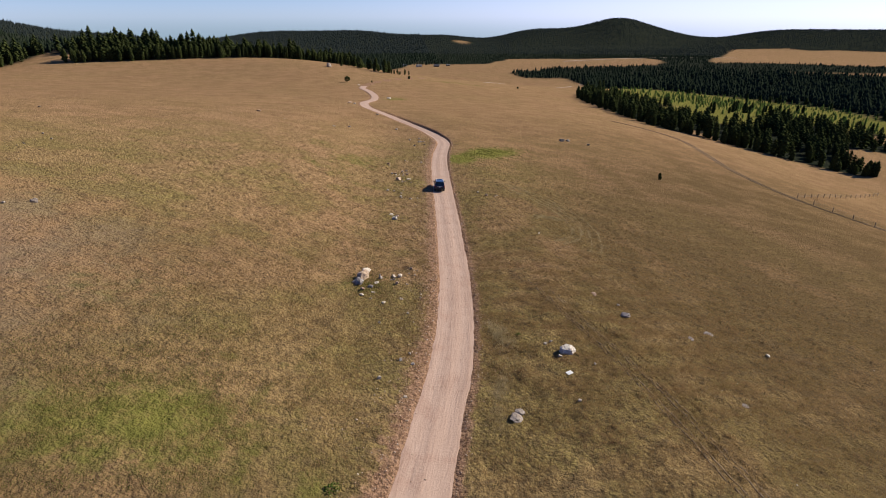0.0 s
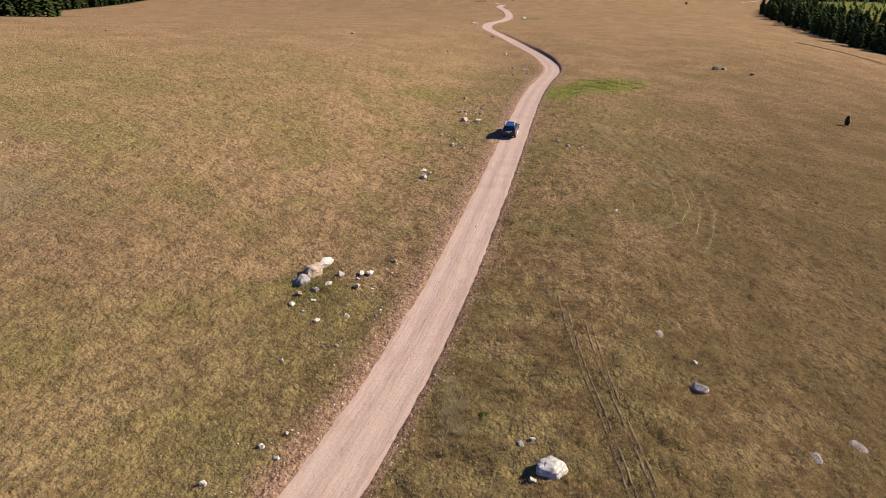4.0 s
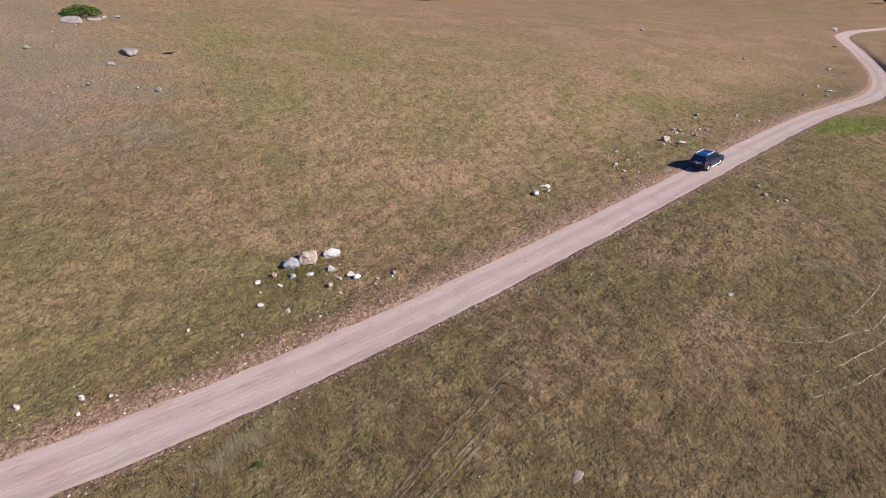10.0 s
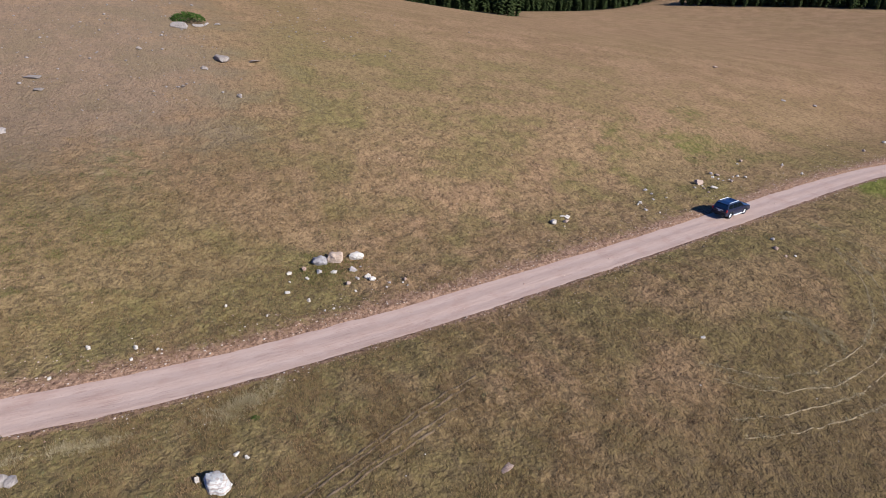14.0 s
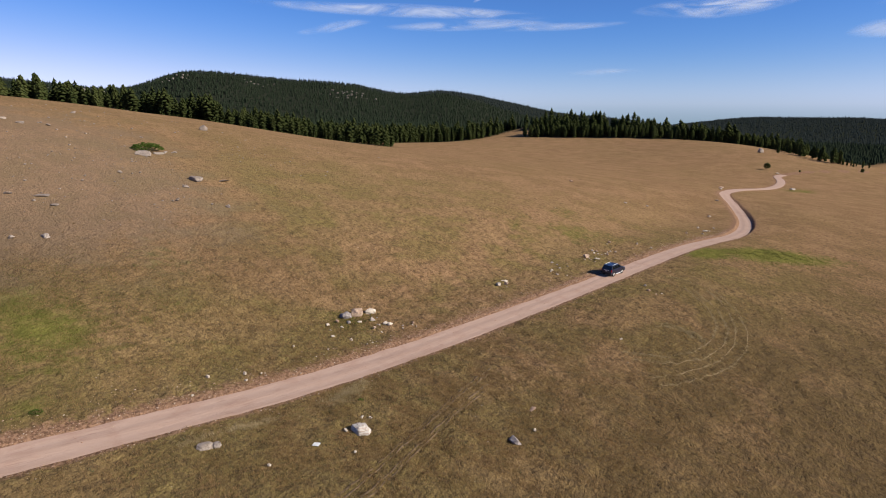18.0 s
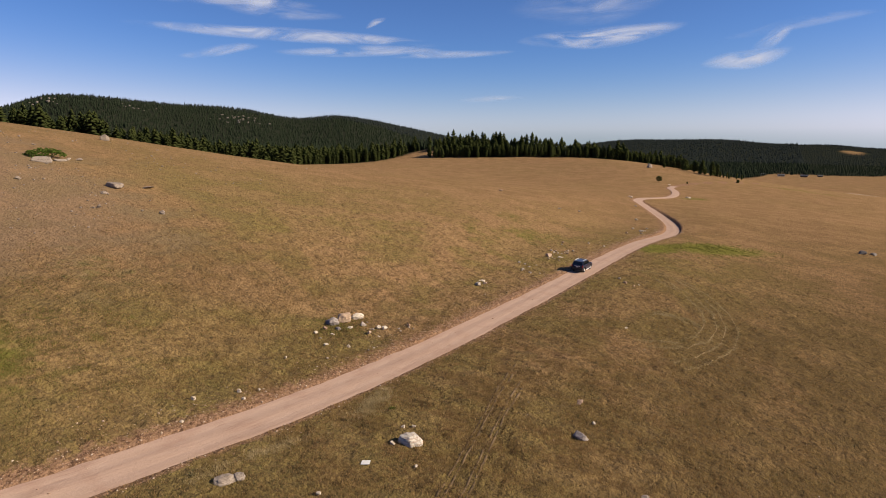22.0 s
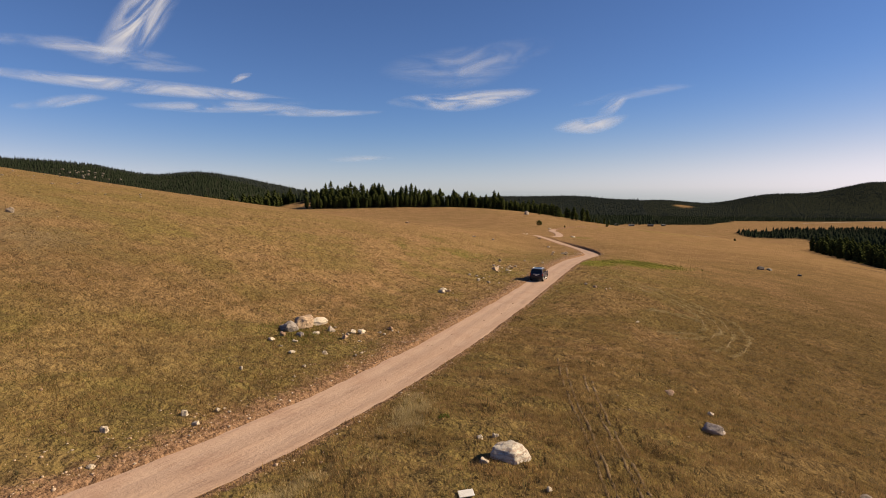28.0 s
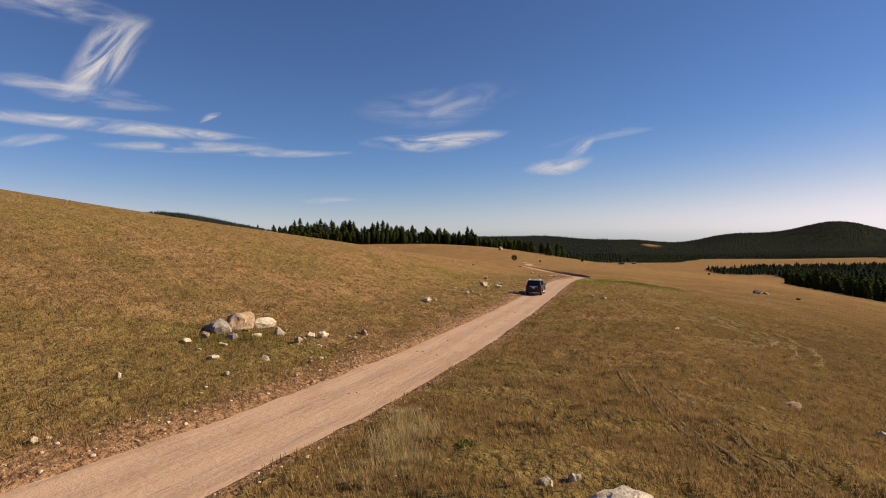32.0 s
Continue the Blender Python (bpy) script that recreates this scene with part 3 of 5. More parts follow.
# ---------------------------------------------------------------- side tracks
def ribbon(name, pts, width, material, label, lift=0.05, offs=(0.0,), step=3.0):
    """A strip, or several side by side, laid over the ground along a line."""
    P = np.array(pts, float)
    seg = np.hypot(*np.diff(P, axis=0).T)
    s = np.concatenate([[0], np.cumsum(seg)])
    t = np.arange(0, s[-1], step)
    cx, cy = np.interp(t, s, P[:, 0]), np.interp(t, s, P[:, 1])
    for _ in range(6):
        cx[1:-1], cy[1:-1] = (cx[:-2] + 2 * cx[1:-1] + cx[2:]) / 4, (cy[:-2] + 2 * cy[1:-1] + cy[2:]) / 4
    dx, dy = np.gradient(cx), np.gradient(cy)
    n = np.hypot(dx, dy)
    nx_, ny_ = dy / n, -dx / n
    V, F = [], []
    for o in offs:
        b = sum(len(v) for v in V)
        rows = []
        for a, drop in ((-1.3, -0.25), (-1, 0), (0, 0.03), (1, 0), (1.3, -0.25)):
            w = width / 2 * a * (1 + 0.15 * np.sin(t * 0.7 + a))
            px, py = cx + nx_ * (w + o), cy + ny_ * (w + o)
            rows.append(np.stack([px, py, ground_z(px, py) + lift + drop], 1))
        A = np.array(rows).transpose(1, 0, 2)
        V.append(A.reshape(-1, 3))
        q = np.arange(len(t) * 5).reshape(len(t), 5) + b
        F.append(np.stack([q[:-1, :-1], q[:-1, 1:], q[1:, 1:], q[1:, :-1]], -1).reshape(-1, 4))
    return tagged(new(name, smooth_shade(mesh_from(name, np.concatenate(V), np.concatenate(F), material))), label, "track", kind="structure")


M_RUT = plain("bare_rut_soil", (0.112, 0.076, 0.046), 0.95, grain=0.4, scale=3)
M_FADED = plain("flattened_pale_grass", (0.205, 0.148, 0.080), 0.95, grain=0.4, scale=3)
M_GRAVEL = plain("pale_gravel", (0.343, 0.277, 0.218), 0.95, grain=0.2, scale=2)
ribbon("farm_track", [(110, 222), (124, 200), (129, 184), (122, 150), (116, 123), (116, 104), (118, 89), (127, 72), (140, 55)], 0.55, M_RUT, "two worn ruts of a farm track through dry grass", 0.06, (-0.85, 0.85))
ribbon("gravel_road", [(92, 520), (120, 556), (190, 640), (255, 720)], 4.2, M_GRAVEL, "straight pale gravel road across the grassland", 0.12, step=5.0)
ribbon("far_gravel_road", [(330, 1085), (420, 1092), (560, 1075), (700, 1120)], 7.0, M_GRAVEL, "distant pale gravel road along the far field", 0.6, step=14.0)


# ---------------------------------------------------------------- stones
def rock_mesh(name, seed, size, material, corners=16, cuts=3, block=3.0, rough=0.05, edge=0.10, given=()):
    """A boulder: the hull of a few corners, edges worn off, then roughened. It stands on z = 0."""
    r = random.Random(seed)
    bm = bmesh.new()
    for c in given:
        bm.verts.new(c)
    for i in range(0 if given else corners):
        d = Vector((r.gauss(0, 1), r.gauss(0, 1), r.gauss(0, 0.8))).normalized()
        d = d / (abs(d.x) ** block + abs(d.y) ** block + abs(d.z) ** block) ** (1 / block)
        bm.verts.new(d * r.uniform(0.86, 1.0))
    hull = bmesh.ops.convex_hull(bm, input=list(bm.verts))
    bmesh.ops.delete(bm, geom=[v for v in bm.verts if not v.link_faces], context='VERTS')
    bmesh.ops.dissolve_limit(bm, angle_limit=radians(14), verts=list(bm.verts), edges=list(bm.edges))
    if edge:
        bmesh.ops.bevel(bm, geom=list(bm.edges), offset=edge, segments=2, affect='EDGES', profile=0.5, clamp_overlap=True)
    bmesh.ops.triangulate(bm, faces=list(bm.faces))
    for _ in range(cuts):
        longs = [e for e in bm.edges if e.calc_length() > 1.7 / (1.6 ** cuts)]
        if longs:
            bmesh.ops.subdivide_edges(bm, edges=longs, cuts=1)
            bmesh.ops.triangulate(bm, faces=[f for f in bm.faces if len(f.verts) > 3])
    off = Vector((r.uniform(-9, 9), r.uniform(-9, 9), r.uniform(-9, 9)))
    for v in bm.verts:
        p = v.co.copy()
        p += p.normalized() * (noise.noise(p * 1.6 + off) * rough * 2 + noise.noise(p * 4.5 + off) * rough + noise.noise(p * 11 + off) * rough * 0.4)
        if p.z < -0.45:
            p.z = -0.45 + (p.z + 0.45) * 0.1
        v.co = (p.x * size[0] / 2, p.y * size[1] / 2, (p.z + 0.45) * size[2] / 1.3)
    bmesh.ops.recalc_face_normals(bm, faces=bm.faces)
    me = smooth_shade(mesh_of(name, bm, material))
    me.set_sharp_from_angle(angle=radians(26))
    return me


def set_rock(name, me, x, y, turn, label, category="rock", group="", scale=(1, 1, 1), sink=0.08, tilt=0.0):
    ob = new(name, me)
    lat = abs(float(road_lat(np.array([x]), np.array([y]))[0]))
    z = float(road_z(x, y)[0]) if lat < ROAD_HALF else at(x, y)
    ob.matrix_world = pose(x, y, z - sink * scale[2], tilt, tilt * 0.6, turn) @ Matrix.Diagonal((*scale, 1))
    return tagged(ob, label, category, group)


# the three big boulders of the pile and the lone boulders
M_ROCK_TAN = rock_material("tan_granite", (0.430, 0.315, 0.222), (0.520, 0.410, 0.305), (0.330, 0.205, 0.135), 0.25)
PILE_GROUP = "roadside boulder pile"
set_rock("boulder", rock_mesh("grey_boulder", 12, (1.55, 1.25, 0.84), M_ROCK_SLATE, 30, 4, 2.3, 0.08, 0.20), -0.35, -1.25, 70, "rounded grey granite boulder leaning beside the pink one", group=PILE_GROUP)
SLAB = [(-0.75, -0.8, -0.45), (0.95, -0.75, -0.45), (0.98, -0.6, 0.78), (-0.45, -0.55, 0.85), (-0.9, -0.5, 0.35), (1.0, 0.6, 0.82), (1.0, 0.7, -0.45), (-0.5, 0.7, 0.72), (-0.9, 0.7, -0.45), (-1.0, 0.0, -0.1), (0.2, -0.85, 0.2)]
set_rock("boulder", rock_mesh("pink_boulder", 27, (1.42, 1.05, 0.88), M_ROCK_TAN, 14, 4, 4.5, 0.09, 0.15, SLAB), 0.1, 0.05, 50, "large pinkish tan granite boulder with rusty broken faces", group=PILE_GROUP, sink=0.1)
set_rock("boulder", rock_mesh("white_boulder", 8, (1.5, 0.95, 0.56), M_ROCK_WHITE, 34, 4, 2.4, 0.07, 0.20), 0.3, 2.05, 55, "low smooth whitish boulder in green grass", group=PILE_GROUP)
M_ROCK_STAIN = rock_material("stained_granite", (0.399, 0.349, 0.292), (0.470, 0.428, 0.371), (0.299, 0.214, 0.157), 0.35)
LONE = [(0.15, -1.0, -0.45), (0.18, -0.75, 0.75), (-0.95, -0.1, -0.45), (-0.7, 0.0, 0.75), (-0.88, -0.2, 0.2), (1.0, -0.3, -0.45), (1.05, 0.0, 0.15), (0.72, 0.15, 0.7), (0.0, 1.0, -0.45), (-0.4, 0.85, 0.75), (0.4, 0.85, 0.85), (-0.8, 0.7, -0.45), (0.8, 0.85, -0.4)]
set_rock("boulder", rock_mesh("lone_boulder", 33, (1.65, 1.20, 0.66), M_ROCK_STAIN, 13, 4, 4.0, 0.08, 0.15, LONE), 18.3, -15.75, 24, "whitish boulder with rusty stains standing alone in the grass", sink=0.16)
set_rock("boulder", rock_mesh("mottled_boulder", 41, (1.25, 0.85, 0.46), M_ROCK_GREY, 15, 4, 3.0), 26.9, -7.3, 12, "mottled grey and white boulder half sunk in grass")
set_rock("boulder", rock_mesh("hill_boulder", 52, (2.7, 2.0, 1.15), M_ROCK_HILL, 15, 4), -49.1, 7.2, 15, "grey angular boulder on the open hillside")
set_rock("boulder", rock_mesh("crest_boulder", 53, (2.3, 1.8, 1.4), M_ROCK_HILL, 15, 4), -98.4, 35.2, 70, "grey blocky boulder near the hill crest")
set_rock("boulder", rock_mesh("knoll_boulder", 55, (5.0, 4.0, 3.0), M_ROCK_HILL, 15, 4), -49, 441, 20, "tall grey rock outcrop below the pine wood")
set_rock("boulder", rock_mesh("shrub_boulder", 56, (3.4, 2.0, 1.0), M_ROCK_HILL, 15, 4), -66.6, 6.2, 40, "grey low boulder beside the juniper shrub")
for i, (x, y, w, t) in enumerate([(57.2, 123.2, 2.3, 10), (59.8, 124.6, 1.7, 50), (65.8, 122.0, 1.4, 80)]):
    set_rock("boulder", rock_mesh("dark_boulder", 60 + i, (w, w * 0.8, w * 0.38), M_ROCK_DARK, 16, 3), x, y, t, "dark lichen-covered boulder on the lower slope", group="dark boulders on the slope")

# smaller stones: x, y, width, height
PILE = [(0.2, -2.9, 0.43, 0.43), (1.0, -1.9, 0.60, 0.43), (1.6, -0.8, 0.57, 0.30), (0.2, -4.2, 0.49, 0.26), (1.1, -4.6, 0.26, 0.22), (2.4, -5.3, 0.44, 0.19), (4.2, -4.3, 0.38, 0.25), (2.1, 0.8, 0.78, 0.66), (1.9, 1.6, 0.27, 0.20), (3.8, -0.6, 0.38, 0.46), (3.2, 0.5, 0.33, 0.27), (3.5, 0.5, 0.30, 0.23), (3.5, 1.4, 0.56, 0.47), (4.1, 1.5, 0.56, 0.47), (4.9, -0.5, 0.26, 0.16), (6.3, -3.2, 0.22, 0.16), (6.2, -3.9, 0.19, 0.16), (5.5, 3.9, 0.34, 0.27), (5.8, 3.5, 0.24, 0.24), (6.2, 3.7, 0.20, 0.17), (5.2, 2.5, 0.27, 0.24), (5.8, 1.9, 0.20, 0.17), (7.3, 0.1, 0.16, 0.13), (1.3, -3.1, 0.39, 0.20)]
TRIO = [(3.6, 23.8, 0.75, 0.64), (3.2, 26.4, 0.72, 0.35), (4.0, 25.4, 0.67, 0.39), (3.0, 25.8, 0.61, 0.35), (4.8, 24.3, 0.26, 0.21), (2.4, 41.3, 0.51, 0.45), (3.5, 41.1, 0.35, 0.25), (4.8, 39.7, 0.40, 0.40), (4.7, 37.3, 0.44, 0.39), (4.8, 36.7, 0.29, 0.24), (6.3, 36.2, 0.48, 0.43), (7.5, 37.2, 0.24, 0.19), (5.2, 41.7, 0.25, 0.20)]
UPHILL = [(4.4, 49.8, 1.10, 1.0), (6.4, 50.2, 1.0, 0.65), (3.8, 55.4, 0.74, 0.34), (3.1, 54.9, 0.40, 0.34), (4.0, 53.9, 0.45, 0.28), (4.6, 54.3, 0.34, 0.28), (5.4, 55.6, 0.28, 0.23), (6.2, 54.8, 0.56, 0.34), (5.3, 58.0, 0.40, 0.29), (6.1, 58.5, 0.46, 0.29), (5.1, 57.1, 0.29, 0.23), (5.3, 54.3, 0.34, 0.22), (5.1, 47.9, 0.37, 0.27), (6.8, 48.4, 0.32, 0.27), (5.6, 49.3, 0.32, 0.21), (5.1, 49.7, 0.27, 0.22), (6.1, 68.9, 0.50, 0.44), (6.5, 67.7, 0.31, 0.25), (2.4, 63.9, 0.67, 0.49), (2.6, 62.6, 0.36, 0.24)]
WHITE = [(2.3, -19.3, 0.34, 0.32), (4.0, -16.7, 0.29, 0.35), (5.0, -17.2, 0.29, 0.24), (4.8, -15.5, 0.22, 0.19), (5.0, -15.3, 0.16, 0.14), (2.1, -10.1, 0.24, 0.24), (4.8, -7.9, 0.24, 0.18), (17.5, -16.4, 0.34, 0.30), (4.3, -21.7, 0.31, 0.15), (16.8, -14.2, 0.34, 0.22), (17.4, -13.8, 0.26, 0.27), (27.1, -4.8, 0.32, 0.24)]
DOWNHILL = [(18.5, 41.0, 0.38, 0.29), (19.7, 39.2, 0.50, 0.40), (21.1, 38.4, 0.33, 0.28), (21.6, 39.3, 0.38, 0.28), (24.3, 18.8, 0.34, 0.24), (25.3, -2.2, 0.73, 0.17), (17.2, -22.9, 0.30, 0.20), (20.1, -17.8, 0.22, 0.18), (38.8, -13.1, 0.46, 0.27)]
BEND = [(10.6, 98.4, 1.16, 0.65), (10.7, 105.2, 0.76, 0.38), (8.0, 102.0, 0.67, 0.45), (8.9, 90.4, 0.55, 0.42), (11.6, 93.2, 0.56, 0.42), (11.5, 98.2, 0.58, 0.44), (4.4, 124.0, 0.77, 0.51), (-2.4, 156.5, 1.02, 0.61), (9.6, 67.2, 0.37, 0.37), (-13.3, 108.6, 1.14, 0.57), (-9.4, 114.4, 0.84, 0.42), (-36.5, 121.2, 1.2, 0.8), (0.8, 272, 2.4, 1.2), (-16.7, 216, 2.2, 1.1), (-13.5, 204, 1.5, 1.0), (-20, 350, 2.4, 1.3)]
HILL = [(-45.9, 3.7, 0.96, 0.75), (-47.6, 11.5, 2.00, 0.60), (-31.2, -21.0, 1.30, 0.85), (-31.9, -24.1, 0.77, 0.60), (-46.6, -16.6, 1.81, 0.50), (-48.7, -20.0, 1.02, 0.51), (-42.1, -16.4, 1.16, 0.45), (-67.8, 9.4, 2.01, 1.00), (-113.4, 10.4, 1.36, 1.02), (-39.2, -1.0, 0.69, 0.49), (-34.4, 4.6, 0.68, 0.58), (-55.8, -2.5, 0.90, 0.57), (-68.3, 11.1, 1.16, 0.78), (-68.3, 12.9, 1.04, 0.65), (-82.8, 12.8, 1.00, 0.57), (-95.4, -5.3, 1.49, 0.75), (-93.5, -1.1, 1.19, 0.74), (-100.1, -7.2, 1.38, 0.77)]
SLABS = [(12.0, -24.7, 1.15, 0.55), (12.4, -24.0, 0.7, 0.4), (34.7, -9.6, 0.85, 0.14), (31.9, -11.3, 0.7, 0.11), (30.7, -22.4, 0.6, 0.12)]
STONE_KINDS = [(M_ROCK_WHITE, "whitish granite stone lying in dry grass"), (M_ROCK_PINK, "pinkish granite stone lying in dry grass"), (M_ROCK_GREY, "grey granite stone lying in dry grass"), (M_ROCK_HILL, "weathered grey stone lying on the dry hillside")]
stone_meshes = [[rock_mesh("stone", 100 + 10 * k + i, (1, 0.78, 1), mat, 9 + 3 * i, 3, 3.0, 0.10, 0.16) for i in range(6)] for k, (mat, _) in enumerate(STONE_KINDS)]
rs = random.Random(5)
for group, rows in (("stones of the roadside pile", PILE), ("stones uphill of the road", TRIO), ("stones uphill of the road", UPHILL), ("scattered white stones", WHITE), ("stones downhill of the road", DOWNHILL), ("stones near the bend", BEND), ("stones on the hillside", HILL), ("flat rock slabs", SLABS)):
    for x, y, w, h in rows:
        u = rs.random()
        k = 0 if group == "scattered white stones" else 3 if group in ("flat rock slabs", "stones on the hillside") else 0 if u < 0.52 else 1 if u < 0.72 else 2
        ob = set_rock("stone", stone_meshes[k][rs.randrange(6)], x, y, rs.uniform(0, 360), STONE_KINDS[k][1] if w < 0.9 else STONE_KINDS[k][1].replace("stone lying", "rock lying"), "stone", group, (w * 1.15, w * 1.15, h * (0.55 if w > 0.9 else 0.8)), 0.10, rs.uniform(-14, 14))


def scatter(n, seed, sampler, template, name, material, label, category, zoff=0.0, road=False, scale=(0.7, 1.3), tilt=0.0):
    """Many small copies of a template (V, F), joined into one object."""
    r = np.random.RandomState(seed)
    x, y, s0 = sampler(r, n)
    n = len(x)
    TV, TF = template
    a = r.uniform(0, 2 * np.pi, n)
    s = s0 * r.uniform(*scale, n)
    ca, sa = np.cos(a) * s, np.sin(a) * s
    z = road_z(x, y) if road else ground_z(x, y)
    V = np.empty((n, len(TV), 3), np.float32)
    jit = r.uniform(0.8, 1.2, (n, 1))
    V[..., 0] = x[:, None] + ca[:, None] * TV[None, :, 0] - sa[:, None] * TV[None, :, 1]
    V[..., 1] = y[:, None] + sa[:, None] * TV[None, :, 0] + ca[:, None] * TV[None, :, 1]
    V[..., 2] = (z + zoff)[:, None] + s[:, None] * jit * TV[None, :, 2]
    if tilt:
        tx, ty = r.normal(0, tilt, (2, n, 1))
        up = V[..., 2] - z[:, None]
        V[..., 0] += up * tx
        V[..., 1] += up * ty
    F = (TF[None] + (np.arange(n) * len(TV))[:, None, None]).reshape(-1, TF.shape[1])
    return tagged(new(name, mesh_from(name, V.reshape(-1, 3), F, material)), label, category, kind="stuff")


def pebble():
    bm = bmesh.new()
    bmesh.ops.create_icosphere(bm, subdivisions=1, radius=0.5)
    r = random.Random(3)
    for v in bm.verts:
        v.co = Vector((v.co.x * r.uniform(0.8, 1.2), v.co.y * r.uniform(0.7, 1.1), v.co.z * 0.6 + 0.12))
    V = np.array([v.co for v in bm.verts])
    F = np.array([[v.index for v in f.verts] for f in bm.faces])
    bm.free()
    return V, F


def on_shoulder(r, n):
    y = r.uniform(-50, 105, n)
    side = np.where(r.rand(n) < 0.75, -1, 1)
    lat = side * (1.95 + r.exponential(np.where(side < 0, 1.5, 0.5), n))
    return road_x(y) + lat, y, 0.04 + 0.10 * r.rand(n) ** 3


def on_road_bed(r, n):
    y = r.uniform(-50, 60, n)
    return road_x(y) + r.normal(-0.3, 0.7, n).clip(-1.7, 1.7), y, 0.04 + 0.15 * r.rand(n) ** 4


def on_hill(r, n):
    x, y = r.normal(-66, 34, n), r.normal(-6, 26, n)
    ok = (ripple(x, y, 0.12, 71) + 0.5 * r.rand(n) > 0.12) & (x < -30 - 0.4 * np.abs(y + 10))
    return x[ok], y[ok], (0.10 + 0.42 * r.rand(n) ** 5)[ok]


def on_field(r, n):
    x, y = r.uniform(-50, 80, n), r.uniform(-50, 130, n)
    ok = np.abs(road_lat(x, y)) > 2.3
    return x[ok], y[ok], 0.04 + 0.10 * r.rand(n)[ok] ** 3


PEB = pebble()
scatter(1000, 21, on_shoulder, PEB, "shoulder_gravel", M_ROCK_WHITE, "pale gravel and small stones along the road shoulder", "gravel", -0.01, scale=(0.6, 1.3), tilt=0.3)
scatter(5200, 25, on_shoulder, PEB, "shoulder_gravel", M_ROCK_PINK, "pinkish brown gravel and clods along the road shoulder", "gravel", -0.01, scale=(0.6, 1.5), tilt=0.3)
scatter(260, 22, on_road_bed, PEB, "road_gravel", M_ROCK_PINK, "small pale stones embedded in the dirt road", "gravel", -0.035, True)
scatter(2600, 23, on_hill, PEB, "hill_stones", M_ROCK_HILL, "grey and white loose stones on the upper hillside", "stones")
scatter(700, 24, on_field, PEB, "field_stones", M_ROCK_WHITE, "small pale stones strewn over the grassland", "stones")


# ---------------------------------------------------------------- grass
def tuft(seed, blades, h, spread, wide):
    r = random.Random(seed)
    V, F = [], []
    for i in range(blades):
        a, d = r.uniform(0, 6.283), r.uniform(0, spread)
        bx, by = d * math.cos(a), d * math.sin(a)
        l, hh = r.uniform(0.25, 0.8) * h, h * r.uniform(0.55, 1.1)
        ox, oy = -math.sin(a) * wide, math.cos(a) * wide
        k = len(V)
        V += [(bx - ox, by - oy, -0.04), (bx + ox, by + oy, -0.04), (bx + l * math.cos(a), by + l * math.sin(a), hh)]
        F.append((k, k + 1, k + 2))
    return np.array(V), np.array(F)


M_CUSHION = grass_material("crumbly_turf", ((0.233, 0.146, 0.074), (0.151, 0.112, 0.041), (0.113, 0.072, 0.041)))


def grass_spread(cx, cy, rx, ry, hmin, hmax, keep=None, edge=2.05):
    """Tufts that thin out away from a middle and towards the road."""
    def sampler(r, n):
        x, y = cx + rx * r.normal(0, 1, n), cy + ry * r.normal(0, 1, n)
        lat = road_lat(x, y)
        thin = 1 - 0.85 * np.exp(-np.clip(np.abs(lat) - 1.9, 0, 99) / np.where(lat < 0, 1.4, 0.3))
        ok = (np.abs(lat) > edge) & (r.rand(n) < thin)
        ok &= r.rand(n) < np.clip(0.62 + 1.3 * ripple(x, y, 1.1, 31), 0.15, 1)
        if keep is not None:
            ok &= r.rand(n) < keep(x, y)
        return x[ok], y[ok], r.uniform(hmin, hmax, n)[ok]
    return sampler


scatter(135000, 41, grass_spread(22, -14, 15, 14, 0.6, 1.25), tuft(1, 5, 0.14, 0.12, 0.011), "dry_grass", M_GRASS, "short dry brown and olive grass tufts", "grass")
scatter(120000, 42, grass_spread(14, 8, 30, 32, 0.7, 1.3), tuft(2, 5, 0.085, 0.16, 0.014), "dry_grass", M_GRASS, "short dry brown grass along the slope", "grass")
scatter(30000, 40, grass_spread(24, 4, 28, 30, 0.7, 1.4), tuft(12, 10, 0.11, 0.18, 0.013), "grass_clumps", M_CUSHION, "thicker clumps of dry olive grass on the slope", "grass", scale=(0.5, 1.5))
scatter(34000, 43, grass_spread(0, -12, 13, 16, 0.7, 1.2), tuft(3, 5, 0.11, 0.14, 0.011), "dry_grass", M_GRASS, "short dry grass on the uphill side", "grass")


def straw_line(r, n):
    """Along an old wheel line that leaves the road."""
    y = r.uniform(-26, -9.5, n)
    x = np.interp(y, [-26.7, -22.2, -18.6, -14.2, -11.0, -9.5], [10.6, 11.0, 12.5, 13.7, 13.0, 12.4]) + r.normal(0, 0.35, n)
    ok = (np.abs(road_lat(x, y)) > 2.2) & (r.rand(n) < np.clip(0.5 + 1.5 * ripple(x, y, 1.3, 33), 0.05, 1))
    return x[ok], y[ok], r.uniform(0.6, 1.2, n)[ok]


scatter(4200, 44, straw_line, tuft(4, 5, 0.15, 0.12, 0.009), "straw_grass", M_STRAW, "pale straw grass along an old wheel line", "grass")
ARCS = ([(18.3, 49.7), (25.7, 48.6), (30.2, 43.6), (33.0, 37.0), (34.3, 31.0), (34.2, 24.0), (32.4, 17.0), (30.6, 12.6)], [(23.5, 45.5), (28.2, 41.0), (31.0, 35.6), (32.0, 30.0), (31.6, 23.6), (29.6, 18.6), (26.4, 15.8)], [(24.7, 26.3), (26.8, 29.0), (29.0, 29.6), (30.2, 28.2)])


